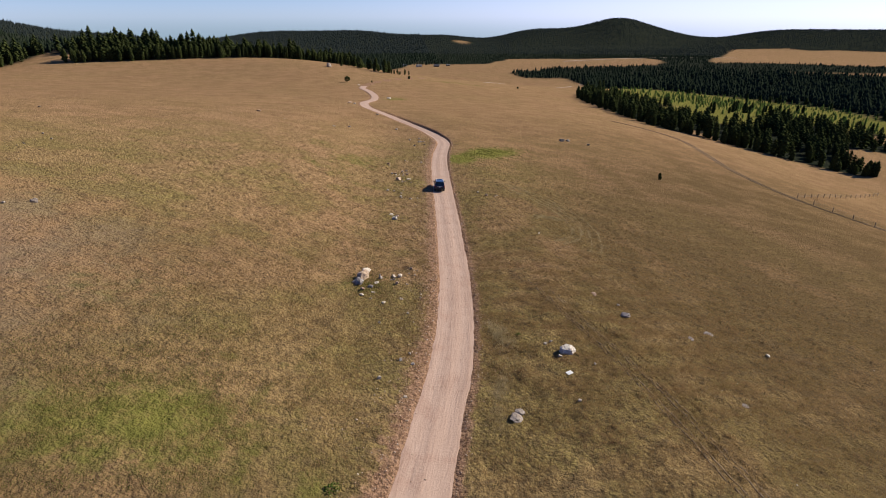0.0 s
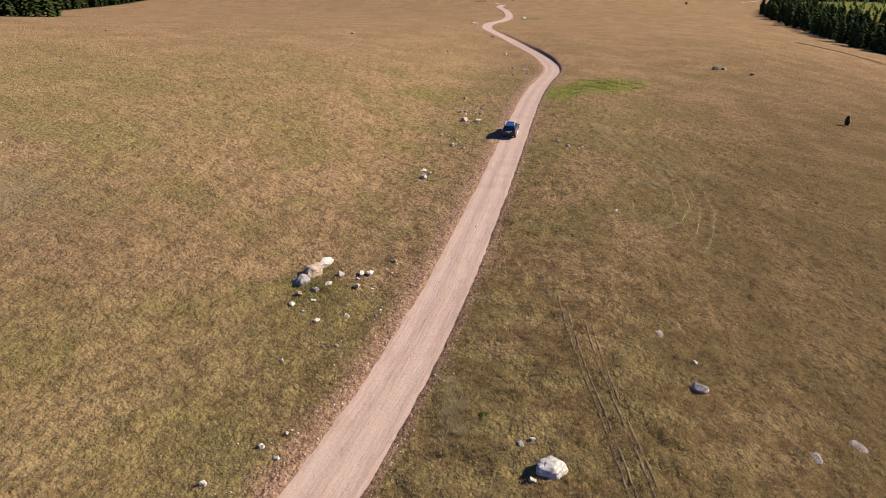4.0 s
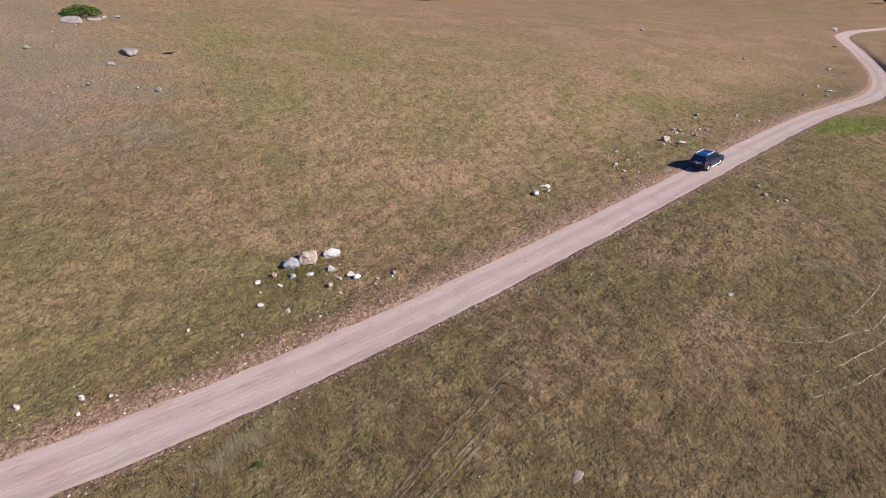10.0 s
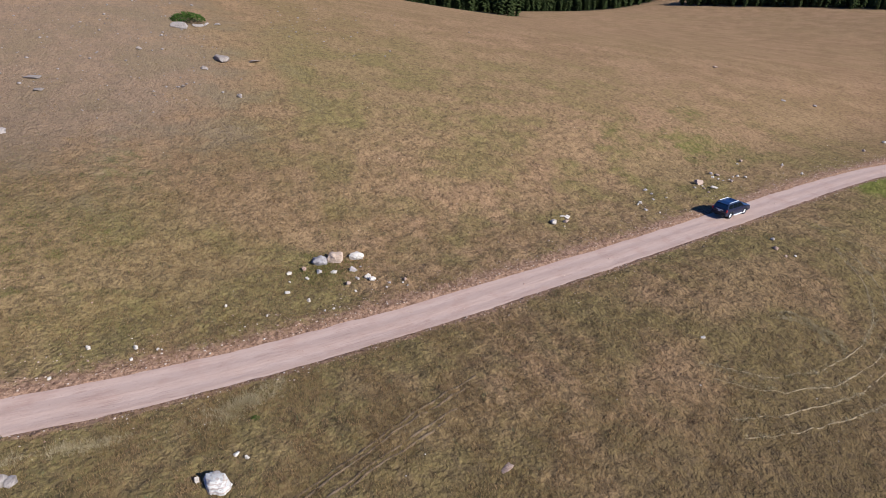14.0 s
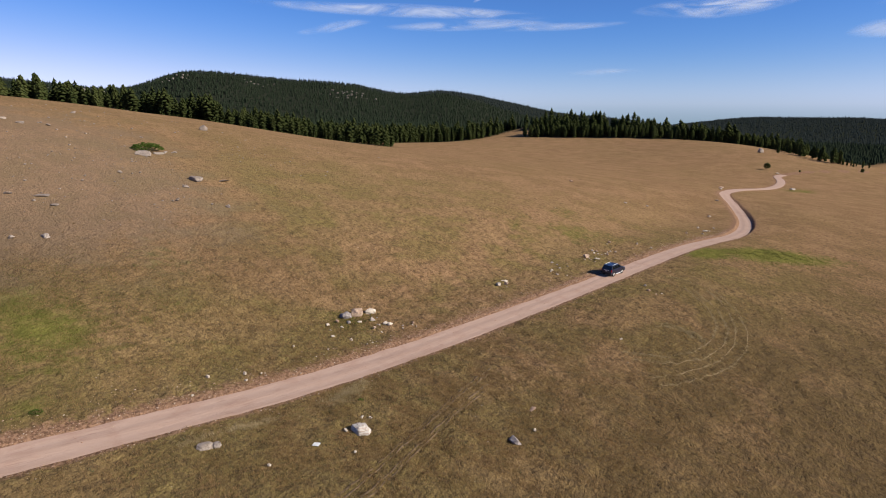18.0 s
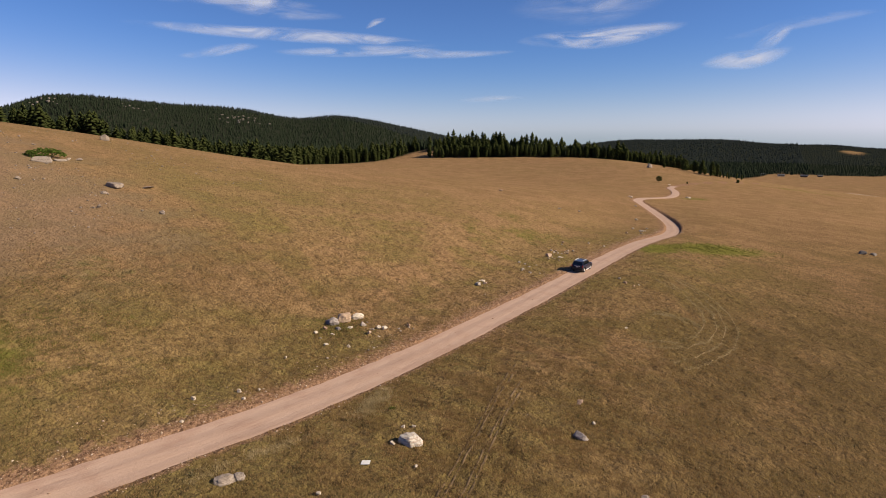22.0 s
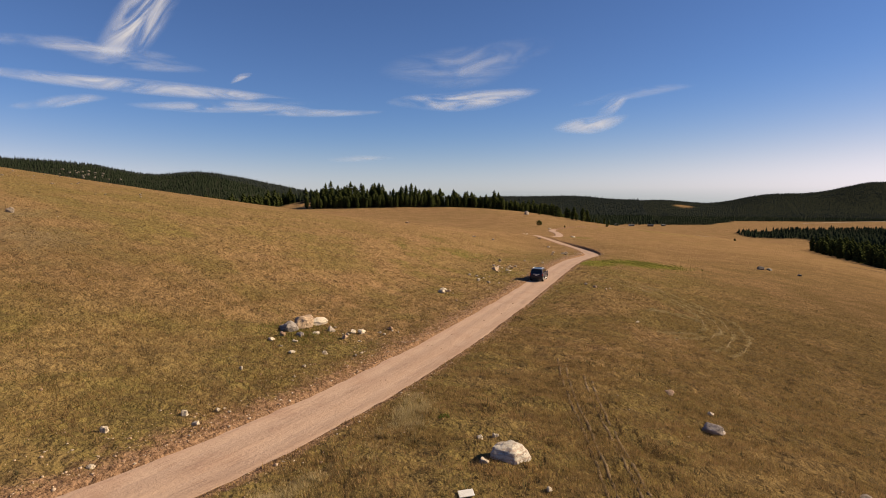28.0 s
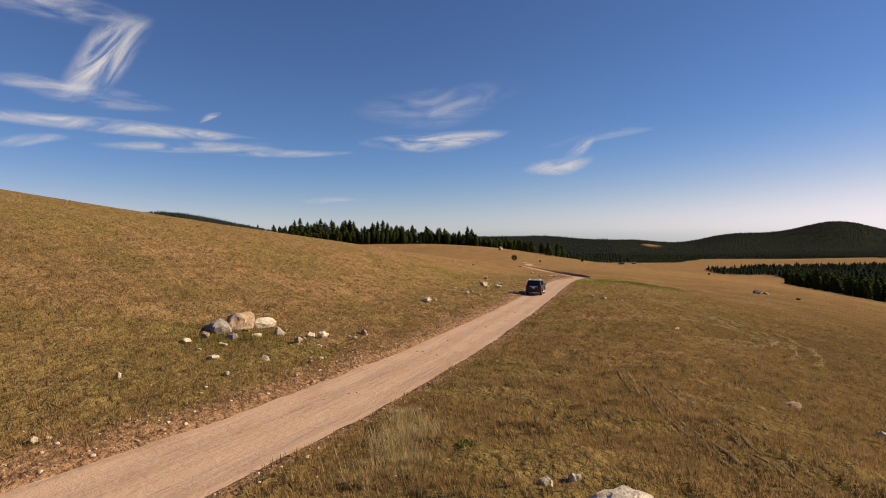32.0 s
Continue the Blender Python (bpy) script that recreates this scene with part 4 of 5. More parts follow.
def on_arcs(r, n):
    """Faint curved wheel lines where a vehicle once turned."""
    X, Y = [], []
    for arc in ARCS:
        P = np.array(arc)
        u = np.sort(r.uniform(0, 1, n))
        s = np.linspace(0, 1, len(P))
        side = r.choice([-0.7, 0.7], n)
        X.append(np.interp(u, s, P[:, 0]) + side + r.normal(0, 0.12, n))
        Y.append(np.interp(u, s, P[:, 1]) + r.normal(0, 0.15, n))
    x, y = np.concatenate(X), np.concatenate(Y)
    ok = r.rand(len(x)) < np.clip(0.6 + 1.6 * ripple(x, y, 0.9, 35), 0, 1)
    return x[ok], y[ok], r.uniform(0.7, 1.3, len(x))[ok]


scatter(1900, 38, on_arcs, tuft(14, 6, 0.07, 0.17, 0.026), "straw_grass", M_STRAW, "pale flattened grass along old turning wheel lines", "grass")
for arc in ARCS[:2]:
    ribbon("wheel_line", arc, 0.11, M_FADED, "faint pale wheel line where a vehicle turned on the grass", -0.01, (-0.7, 0.7), 0.4)
scatter(420, 45, lambda r, n: (r.normal(13.0, 0.42, n), r.normal(-12.4, 1.1, n), r.uniform(0.6, 1.3, n)), tuft(5, 7, 0.30, 0.10, 0.008), "tall_straw_grass", M_STRAW, "tall bleached straw grass clump at the road edge", "grass")
scatter(11000, 46, grass_spread(-13, -28, 6, 7.5, 0.9, 1.4), tuft(6, 6, 0.10, 0.14, 0.012), "green_grass", M_LUSH, "greener grass in a damp hollow", "grass")
scatter(9000, 47, grass_spread(27.5, 84, 9, 12, 0.9, 1.6, lambda x, y: np.clip(blob(x, y, 27.5, 84, 20, 5.5, 56) * 1.4 - 0.2, 0, 1)), tuft(7, 6, 0.10, 0.22, 0.03), "green_grass", M_LUSH, "bright green lush grass patch beside the bend", "grass")
scatter(1200, 48, grass_spread(0.3, -0.6, 2.4, 1.8, 0.9, 1.5), tuft(8, 6, 0.12, 0.12, 0.010), "green_grass", M_LUSH, "green grass growing round the boulder pile", "grass")
scatter(1500, 49, grass_spread(24, -8, 22, 22, 0.8, 1.6), tuft(9, 9, 0.14, 0.14, 0.012), "sage_tufts", leaf_material("grey_green_herb", (0.07, 0.075, 0.035), (0.13, 0.13, 0.07)), "dark grey-green herb tufts among the grass", "herbs")


FURROW_LINE = [(18.6, 1.0), (19.3, -4.1), (20.7, -10.5), (22.3, -18.5), (23.3, -26.0), (24.0, -33.0)]


def in_furrows(r, n):
    """Six straight old wheel ruts side by side, broken here and there."""
    P = np.array(FURROW_LINE)[::-1]
    y = r.uniform(-33, -1, n)
    f = r.randint(0, 6, n)
    off = np.array([0.0, 0.62, 1.15, 1.75, 2.35, 3.0])[f]
    x = np.interp(y, P[:, 1], P[:, 0]) + off + 0.04 * np.sin(0.5 * y + 3 * off) + r.normal(0, 0.045, n)
    ok = (np.sin(y * 1.7 + f * 2.1) + 0.7 * np.sin(y * 4.3 + f) > r.uniform(-1.3, 0.2, n)) & (y < -3 - 1.4 * f)
    return x[ok], y[ok], r.uniform(0.7, 1.3, n)[ok]


# rut soil coloured dark for the shade that lies in the ruts
M_OLD_RUT = plain("shaded_rut_soil", (0.112, 0.075, 0.042), 0.95, grain=0.45, scale=2.2)
for f, off in enumerate((0.0, 0.62, 1.75, 2.35)):
    ribbon("old_wheel_rut", [(x + off, y - 1.4 * f) for x, y in FURROW_LINE], 0.16, M_OLD_RUT, "old wheel rut pressed into dry grass, its shade coloured in", 0.0, step=0.4)
# blades carry the furrows' shade in their colour
M_FURROW = grass_material("shaded_furrow_grass", ((0.120, 0.080, 0.040), (0.100, 0.070, 0.034), (0.080, 0.054, 0.029)))
scatter(3000, 39, in_furrows, tuft(13, 6, 0.09, 0.09, 0.014), "furrow_grass", M_FURROW, "grass in old furrows across the slope, coloured dark for their shade", "grass")

# white board in the grass
bd = hold("board", pose(17.5, -19.2, at(17.5, -19.2) + 0.10, 3, -4, 25), "flat white board lying in the grass", "board")
part("panel", box(0.52, 0.40, 0.03, 0, 0, 0, 0.008), plain("white_board", (0.66, 0.65, 0.62), 0.5, grain=0.06, scale=6), bd)
part("batten", box(0.05, 0.36, 0.04, 0.15, 0, -0.035, 0.005), M_WOOD, bd, "grey wooden batten")


# ---------------------------------------------------------------- trees
def crown_arrays(seed, levels, per, height, width, low=0.10, droop=0.18):
    """A conifer's crown: many short drooping sprays winding up the trunk, each a small closed lozenge."""
    r = random.Random(seed)
    V, F = [], []
    m = levels * per
    for i in range(m):
        t = (i + r.random()) / m
        zz = height * (low + (0.97 - low) * t)
        R = width / 2 * (1 - t ** 4.0) ** 0.6 * (0.66 + 0.34 * min(1, t * 3.2)) + 0.05 * width
        a = i * 2.39996 + r.uniform(-0.5, 0.5)
        q = R * (r.uniform(0.55, 1.05) if r.random() < 0.85 else r.uniform(1.05, 1.3))
        c, s = math.cos(a), math.sin(a)
        w = q * r.uniform(0.26, 0.40)
        d = q * droop * r.uniform(0.2, 1.4)
        th = height / levels * r.uniform(0.6, 1.15)
        k = len(V)
        V += [(0.05 * q * c, 0.05 * q * s, zz + th * 0.35), (0.62 * q * c - w * s, 0.62 * q * s + w * c, zz - d * 0.6), (0.62 * q * c + w * s, 0.62 * q * s - w * c, zz - d * 0.6),
              (q * c, q * s, zz - d), (0.55 * q * c, 0.55 * q * s, zz + th * 0.55), (0.5 * q * c, 0.5 * q * s, zz - th * 0.5 - d)]
        F += [(k, k + 1, k + 4), (k, k + 4, k + 2), (k + 4, k + 1, k + 3), (k + 4, k + 3, k + 2), (k, k + 5, k + 1), (k, k + 2, k + 5), (k + 5, k + 3, k + 1), (k + 5, k + 2, k + 3)]
    k = len(V)
    V += [(0, 0, height * 0.975), (0.04 * width, 0, height * 0.9), (-0.02 * width, 0.035 * width, height * 0.9), (-0.02 * width, -0.035 * width, height * 0.9)]
    F += [(k, k + 1, k + 2), (k, k + 2, k + 3), (k, k + 3, k + 1)]
    return np.array(V), np.array(F)


def trunk_bm(height, radius, limbs, seed):
    r = random.Random(seed)
    bm = tube(radius, radius * 0.2, height * 0.96, 7)
    for i in range(limbs):
        a, z = r.uniform(0, 360), height * r.uniform(0.1, 0.7)
        l = height * 0.13 * (1 - z / height)
        m = Matrix.Translation((0, 0, z)) @ Euler((radians(r.uniform(75, 100)), 0, radians(a))).to_matrix().to_4x4()
        bmesh.ops.create_cone(bm, cap_ends=True, segments=4, radius1=radius * 0.22, radius2=radius * 0.06, depth=l, matrix=m @ Matrix.Translation((0, 0, l / 2)))
    return bm


def pine(name, seed, height, width, label, levels=13, per=8, low=0.1, droop=0.18, material=None, group=""):
    root = hold(name, Matrix(), label, "tree", group)
    part("trunk", trunk_bm(height, height * 0.016 + 0.04, 6, seed), M_BARK, root)
    V, F = crown_arrays(seed, levels, per, height, width, low, droop)
    ob = new("crown", mesh_from("crown", V, F, material or M_PINE))
    ob.parent = root
    return root


PROTO = [pine("pine_tree", 70 + i, h, w, lab, lv, pr, lo, dr, group="pines at the wood's edge") for i, (h, w, lv, pr, lo, dr, lab) in enumerate([
    (14, 5.4, 13, 8, 0.07, 0.24, "dark green pine with a full conical crown"), (15, 4.9, 14, 8, 0.12, 0.30, "tall slender dark green pine"),
    (12.5, 5.8, 12, 8, 0.06, 0.18, "broad dark green pine with ragged outline"), (13.5, 4.7, 13, 7, 0.18, 0.34, "narrow dark green pine with thin crown")])]
rt = random.Random(77)
placed = [False] * 4


def plant(x, y, s, k=None, wide=1.0):
    k = rt.randrange(4) if k is None else k
    m = pose(x, y, at(x, y) - 0.2, rt.uniform(-2, 2), rt.uniform(-2, 2), rt.uniform(0, 360)) @ Matrix.Diagonal((wide * s * rt.uniform(0.85, 1.15), wide * s * rt.uniform(0.85, 1.15), s, 1))
    if not placed[k]:
        placed[k] = True
        PROTO[k].matrix_world = m
        return PROTO[k]
    sc = PROTO[k].scale
    return copy_thing(PROTO[k], m @ Matrix.Diagonal((1 / sc[0], 1 / sc[1], 1 / sc[2], 1)))


def along(pts, n, jx, jy):
    P = np.array(pts, float)
    s = np.concatenate([[0], np.cumsum(np.hypot(*np.diff(P, axis=0).T))])
    for i in range(n):
        t = s[-1] * (i + rt.uniform(0, 1)) / n
        yield float(np.interp(t, s, P[:, 0])) + rt.uniform(-jx, jx), float(np.interp(t, s, P[:, 1])) + rt.uniform(-jy, jy)


for x, y in along([(-252, 441), (-230, 450), (-180, 474), (-124, 498), (-85, 512), (-52, 520), (-36, 545), (-24, 590)], 190, 4, 8):      # wood on the middle crest
    plant(x, y, rt.uniform(0.58, 0.84))
for x, y in along([(-48, 505), (-36, 475), (-22, 458), (-8, 450), (4, 450)], 26, 4, 5):      # tongue of the wood that runs down behind the knoll
    plant(x, y, rt.uniform(0.5, 0.85))
for x, y in along([(0, 450), (8, 452), (17, 457)], 7, 3, 4):      # low trees at the tongue's end
    plant(x, y, rt.uniform(0.2, 0.4))
for x, y in along([(-274, -75), (-270, -30), (-268, 8)], 22, 4, 5):      # tall wood on the left crest
    plant(x, y, rt.uniform(1.0, 1.3))
for x, y in along([(-266, 12), (-262, 45), (-264, 90), (-272, 130), (-290, 190)], 44, 4, 5):      # lower wood beside it
    plant(x, y, rt.uniform(0.66, 0.95))
SINGLE = [(-12.0, 372, 0.13, 2), (71.7, 81.8, 0.165, 3), (110, 446, 0.16, 2), (16, 420, 0.22, 2), (-40, 455, 0.3, 2)]
for x, y, s, k in SINGLE:
    tagged(plant(x, y, s, k, 1.7 if k == 2 else 1.2), "small lone dark green pine standing in dry grass", group="lone pines")


def tier_template(tiers, sides, seed):
    """A plain far conifer: stacked ragged cones, height 1."""
    r = random.Random(seed)
    V, F = [], []
    for i in range(tiers):
        z0, z1 = 0.06 + 0.86 * i / tiers, 0.06 + 0.86 * i / tiers + 1.25 / tiers
        R = 0.25 * (1 - (i / tiers) ** 2.6) * (0.75 + 0.25 * min(1, 3 * i / tiers)) + 0.045
        k = len(V)
        V.append((0, 0, min(z1, 1.0)))
        for j in range(sides):
            a = 6.283 * (j + 0.5 * (i % 2)) / sides
            q = R * r.uniform(0.7, 1.25)
            V.append((q * math.cos(a), q * math.sin(a), z0 - 0.25 * q + r.uniform(-0.02, 0.02)))
        F += [(k, k + 1 + j, k + 1 + (j + 1) % sides) for j in range(sides)]
    return np.array(V), np.array(F)


def spray_template(n, seed):
    """A plain conifer of height 1: short sprays winding up the trunk."""
    r = random.Random(seed)
    V, F = [], []
    for i in range(n):
        t = (i + r.random()) / n
        z, a = 0.05 + 0.93 * t, i * 2.39996 + r.uniform(-0.5, 0.5)
        q = (0.22 * (1 - t ** 4.0) ** 0.6 * (0.68 + 0.32 * min(1, 3 * t)) + 0.02) * r.uniform(0.7, 1.2)
        c, s, w = math.cos(a), math.sin(a), q * 0.75
        k = len(V)
        V += [(-0.12 * q * c, -0.12 * q * s, z + 0.095), (0.5 * q * c - w * s, 0.5 * q * s + w * c, z - 0.03), (0.5 * q * c + w * s, 0.5 * q * s - w * c, z - 0.03), (1.1 * q * c, 1.1 * q * s, z - 0.01 - 0.2 * q)]
        F += [(k, k + 1, k + 3), (k, k + 3, k + 2), (k, k + 2, k + 1), (k + 1, k + 2, k + 3)]
    return np.array(V), np.array(F)


def forest(n, seed, x0, x1, y0, y1, hmin, hmax, rmin, rmax, need=0.5):
    def sampler(r, m):
        x, y = r.uniform(x0, x1, m), r.uniform(y0, y1, m)
        d = np.hypot(x - 40, y + 40)
        az = np.degrees(np.arctan2(x - 40, y + 40))
        ok = (wooded(x, y) > need) & (d > rmin) & (d < rmax) & (az > -92) & (az < 56)
        return x[ok], y[ok], (r.uniform(hmin, hmax, m) * np.where((x > 100) & (d < 640), 0.65, 1) * np.where((x < -200) & (y < 200), np.where(y < 12, 1.25, 0.85), 1) * np.where((x > 100) & (d > 640) & (y > 780), 0.6, 1) * np.where(d > 1000, 0.78, 1))[ok]
    return sampler


TREE_MID, TREE_FAR, TREE_TINY = spray_template(24, 1), tier_template(3, 5, 2), tier_template(1, 5, 4)
scatter(30000, 51, forest(0, 0, -420, 700, -120, 800, 9, 15, 200, 620), TREE_MID, "pine_woods", M_PINE, "dark green pine woods on the crests and valley", "forest", -0.3, scale=(0.7, 1.15), tilt=0.02)
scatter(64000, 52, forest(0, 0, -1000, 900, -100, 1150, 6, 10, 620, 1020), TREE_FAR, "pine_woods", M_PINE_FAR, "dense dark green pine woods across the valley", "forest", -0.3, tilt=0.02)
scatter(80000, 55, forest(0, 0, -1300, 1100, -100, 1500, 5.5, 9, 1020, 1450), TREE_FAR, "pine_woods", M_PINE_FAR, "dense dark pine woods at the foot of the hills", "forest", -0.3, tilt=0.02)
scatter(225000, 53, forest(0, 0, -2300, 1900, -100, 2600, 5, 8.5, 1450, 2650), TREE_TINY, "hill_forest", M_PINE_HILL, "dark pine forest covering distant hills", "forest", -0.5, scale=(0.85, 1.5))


def wood_edges(r, n):
    """Ragged outer rows of the saddle wood and of the valley forest, with a few strays in the meadow."""
    X, Y, S = [], [], []
    for pts, share, jit, lo, hi in (([(-292, 185), (-300, 230), (-305, 290), (-300, 350), (-290, 420)], 0.22, 5, 10, 14),
                                    ([(330, 110), (264, 154), (224, 180), (194, 200), (166, 217), (140, 236), (139, 300), (146, 372), (166, 432), (200, 500)], 0.62, 5, 5, 9.5),
                                    ([(230, 340), (300, 400), (350, 470), (420, 500), (330, 560)], 0.16, 28, 3.2, 8)):
        P = np.array(pts, float)
        d = np.concatenate([[0], np.cumsum(np.hypot(*np.diff(P, axis=0).T))])
        k = int(n * share)
        t = r.uniform(0, d[-1], k)
        X.append(np.interp(t, d, P[:, 0]) + r.uniform(-jit, jit, k))
        Y.append(np.interp(t, d, P[:, 1]) + r.uniform(-jit, jit, k))
        S.append(r.uniform(lo, hi, k))
    return np.concatenate(X), np.concatenate(Y), np.concatenate(S)


scatter(260, 57, wood_edges, spray_template(60, 9), "pine_woods", M_PINE, "ragged outer rows of dark green pines", "forest", -0.2, scale=(0.85, 1.15), tilt=0.03)


def on_summit(r, n):
    """Bare rock in a few clusters high on the western hill."""
    k = r.randint(0, 6, n)
    az = np.radians(np.array(OUTCROP)[k, 0] + r.normal(0, 0.8, n))
    d = np.array(OUTCROP)[k, 1] + r.normal(0, 30, n)
    return 40 + d * np.sin(az), -40 + d * np.cos(az), r.uniform(2.5, 6, n)


OUTCROP = ((-72.0, 1330), (-70.5, 1350), (-49.5, 1290), (-48.0, 1300), (-58.0, 1340), (-64.0, 1360))
scatter(90, 56, on_summit, PEB, "hill_outcrop", M_ROCK_DARK, "dark grey rock outcrops among pines on the hill", "rocks", 4.0)


def in_meadow(r, n):
    x, y = r.normal(330, 75, n), r.normal(465, 80, n)
    ok = meadow_at(x, y) > 0.25
    return x[ok], y[ok], r.uniform(1.5, 3.5, n)[ok]


scatter(1300, 54, in_meadow, TREE_FAR, "willow_scrub", M_JUNIPER, "low green willow scrub in the wet meadow", "shrubs", scale=(0.7, 1.5))


# juniper shrub on the hillside
def shrub(name, x, y, w, d, h, seed, label, material):
    r = random.Random(seed)
    V, F = [], []
    for i in range(760 if w > 3 else 160):
        a, q = r.uniform(0, 6.283), math.sqrt(r.random())
        px, py = q * w / 2 * math.cos(a), q * d / 2 * math.sin(a)
        pz = h * math.sqrt(max(0, 1 - q * q)) * r.uniform(0.55, 1.05) + 0.05
        s = r.uniform(0.16, 0.34) * min(1, w / 4)
        k = len(V)
        for _ in range(4):
            V.append((px + r.uniform(-s, s), py + r.uniform(-s, s), pz + r.uniform(-s * 0.4, s * 0.7)))
        F += [(k, k + 1, k + 2), (k, k + 2, k + 3), (k, k + 3, k + 1), (k + 1, k + 3, k + 2)]
    root = hold(name, pose(x, y, at(x, y) - 0.1, 0, 0, 30), label, "shrub")
    ob = new("foliage", mesh_from("foliage", np.array(V), np.array(F), material))
    ob.parent = root
    part("stem", trunk_bm(h * 0.8, 0.08, 10, seed), M_BARK, root)
    return root


shrub("juniper_shrub", -70.8, 8.6, 7.2, 4.6, 1.5, 9, "low spreading green juniper shrub beside pale rocks", M_JUNIPER)
shrub("herb_bush", -0.1, -31.5, 1.1, 0.9, 0.35, 21, "small leafy green herb clump beside the road shoulder", M_JUNIPER)
shrub("herb_bush", 14.7, -12.4, 0.6, 0.5, 0.22, 22, "small leafy green herb clump in dry grass", M_JUNIPER)


def round_tree(x, y, w, h, seed, label):
    """A small pine with a rounded, clumpy crown."""
    r = random.Random(seed)
    V, F = [], []
    for i in range(300):
        d = Vector((r.gauss(0, 1), r.gauss(0, 1), r.gauss(0, 1))).normalized() * r.uniform(0.45, 1.0)
        c = Vector((d.x * w / 2, d.y * w / 2, h * 0.58 + d.z * h * 0.42))
        s = r.uniform(0.12, 0.24) * w * 0.5
        k = len(V)
        V += [tuple(c + Vector((r.uniform(-s, s), r.uniform(-s, s), r.uniform(-s, s)))) for _ in range(4)]
        F += [(k, k + 1, k + 2), (k, k + 2, k + 3), (k, k + 3, k + 1), (k + 1, k + 3, k + 2)]
    root = hold("pine_tree", pose(x, y, at(x, y) - 0.1), label, "tree", "lone pines")
    ob = new("crown", mesh_from("crown", np.array(V), np.array(F), M_PINE))
    ob.parent = root
    part("trunk", trunk_bm(h * 0.8, 0.14, 6, seed), M_BARK, root)


round_tree(-28.7, 363.6, 4.2, 4.6, 15, "lone rounded dark green pine above the road")

# ---------------------------------------------------------------- fence
POST = [(120.9 + 6.0 * i * 0.816, 95.2 + 6.0 * i * 0.578) for i in range(16)] + [(121.5 + 1.6 * i, 89.0 - 5.6 * i) for i in range(8)]
fence = hold("fence", pose(121, 95, at(121, 95)), "wooden post fence with wire round a paddock", "fence")
fz = at(121, 95)
post_me = mesh_of("post", tube(0.085, 0.075, 1.45, 8), M_WOOD)
for x, y in POST:
    ob = new("post", post_me)
    ob.parent = fence
    ob.location = (x - 121, y - 95, at(x, y) - fz - 0.15)
M_WIRE = plain("fence_wire", (0.35, 0.34, 0.33), 0.5, 0.9)
for hh in (0.45, 0.8, 1.15):
    for seq in (POST[:16], POST[16:]):
        P = [Vector((x - 121, y - 95, at(x, y) - fz + hh)) for x, y in seq]
        bm = bmesh.new()
        prev = None
        for p in P:
            ring = [bm.verts.new(p + Vector((0, 0.012 * math.cos(a), 0.012 * math.sin(a)))) for a in (0, 2.09, 4.19)]
            if prev:
                for i in range(3):
                    bm.faces.new((prev[i], prev[(i + 1) % 3], ring[(i + 1) % 3], ring[i]))
            prev = ring
        part("wire", bm, M_WIRE, fence)


# ---------------------------------------------------------------- far ranch houses
def house(x, y, w, d, h, turn, wall, roof, label):
    root = hold("ranch_house", pose(x, y, at(x, y) - 0.2, 0, 0, turn), label, "house", "distant ranch buildings")
    part("wall", box(w, d, h, 0, 0, h / 2), wall, root)
    bm = bmesh.new()
    e = 0.5
    for sy in (-1, 1):
        a = [bm.verts.new(v) for v in ((-w / 2 - e, sy * (d / 2 + e), h - 0.2), (w / 2 + e, sy * (d / 2 + e), h - 0.2), (w / 2 + e, 0, h + d * 0.32), (-w / 2 - e, 0, h + d * 0.32))]
        bm.faces.new(a)
    bmesh.ops.solidify(bm, geom=list(bm.faces), thickness=0.15)
    part("roof", bm, roof, root)
    bm = bmesh.new()
    for sx in (-1, 1):
        vs = [bm.verts.new(v) for v in ((sx * w / 2, -d / 2, h - 0.05), (sx * w / 2, d / 2, h - 0.05), (sx * w / 2, 0, h + d * 0.29))]
        bm.faces.new(vs)
    part("gable", bm, wall, root)
    for i in range(3):
        part("window", box(1.2, 0.12, 1.2, -w / 3 + i * w / 3, -d / 2, h * 0.55), plain("dark_window", (0.03, 0.035, 0.04), 0.15), root)
    part("door", box(1.0, 0.12, 2.05, w / 6, -d / 2, 1.03), M_WOOD, root)
    return root


M_WALL_W, M_WALL_B = plain("white_siding", (0.45, 0.43, 0.40), 0.7, grain=0.1, scale=2), plain("brown_siding", (0.2, 0.13, 0.09), 0.8, grain=0.2, scale=2)
M_ROOF = plain("grey_metal_roof", (0.20, 0.20, 0.205), 0.5, 0.3, grain=0.1, scale=1)
house(50, 1046, 9, 5.5, 2.3, 15, M_WALL_W, M_ROOF, "white ranch house with grey metal roof")
house(82, 1040, 10, 6, 2.4, -10, M_WALL_B, M_ROOF, "brown barn with grey metal roof")
house(104, 1052, 6, 4.5, 2.1, 20, M_WALL_B, M_ROOF, "small brown shed with grey roof")
house(24, 1062, 7, 5, 2.1, 5, M_WALL_W, M_ROOF, "small white outbuilding with grey roof")


# ---------------------------------------------------------------- dark blue off-road car
M_PAINT = plain("navy_car_paint", (0.006, 0.010, 0.026), 0.30, 0.0, coat=0.6)
M_TRIM = plain("black_plastic_trim", (0.018, 0.018, 0.02), 0.55)
M_GLASS = plain("tinted_car_glass", (0.006, 0.008, 0.010), 0.06, coat=0.5)
M_CHROME = plain("silver_metal", (0.62, 0.63, 0.65), 0.25, 1.0)
M_ALLOY = plain("alloy_rim", (0.72, 0.71, 0.69), 0.35, 0.2)
M_RAIL = plain("brushed_silver_rail", (0.78, 0.77, 0.74), 0.4, 0.15)
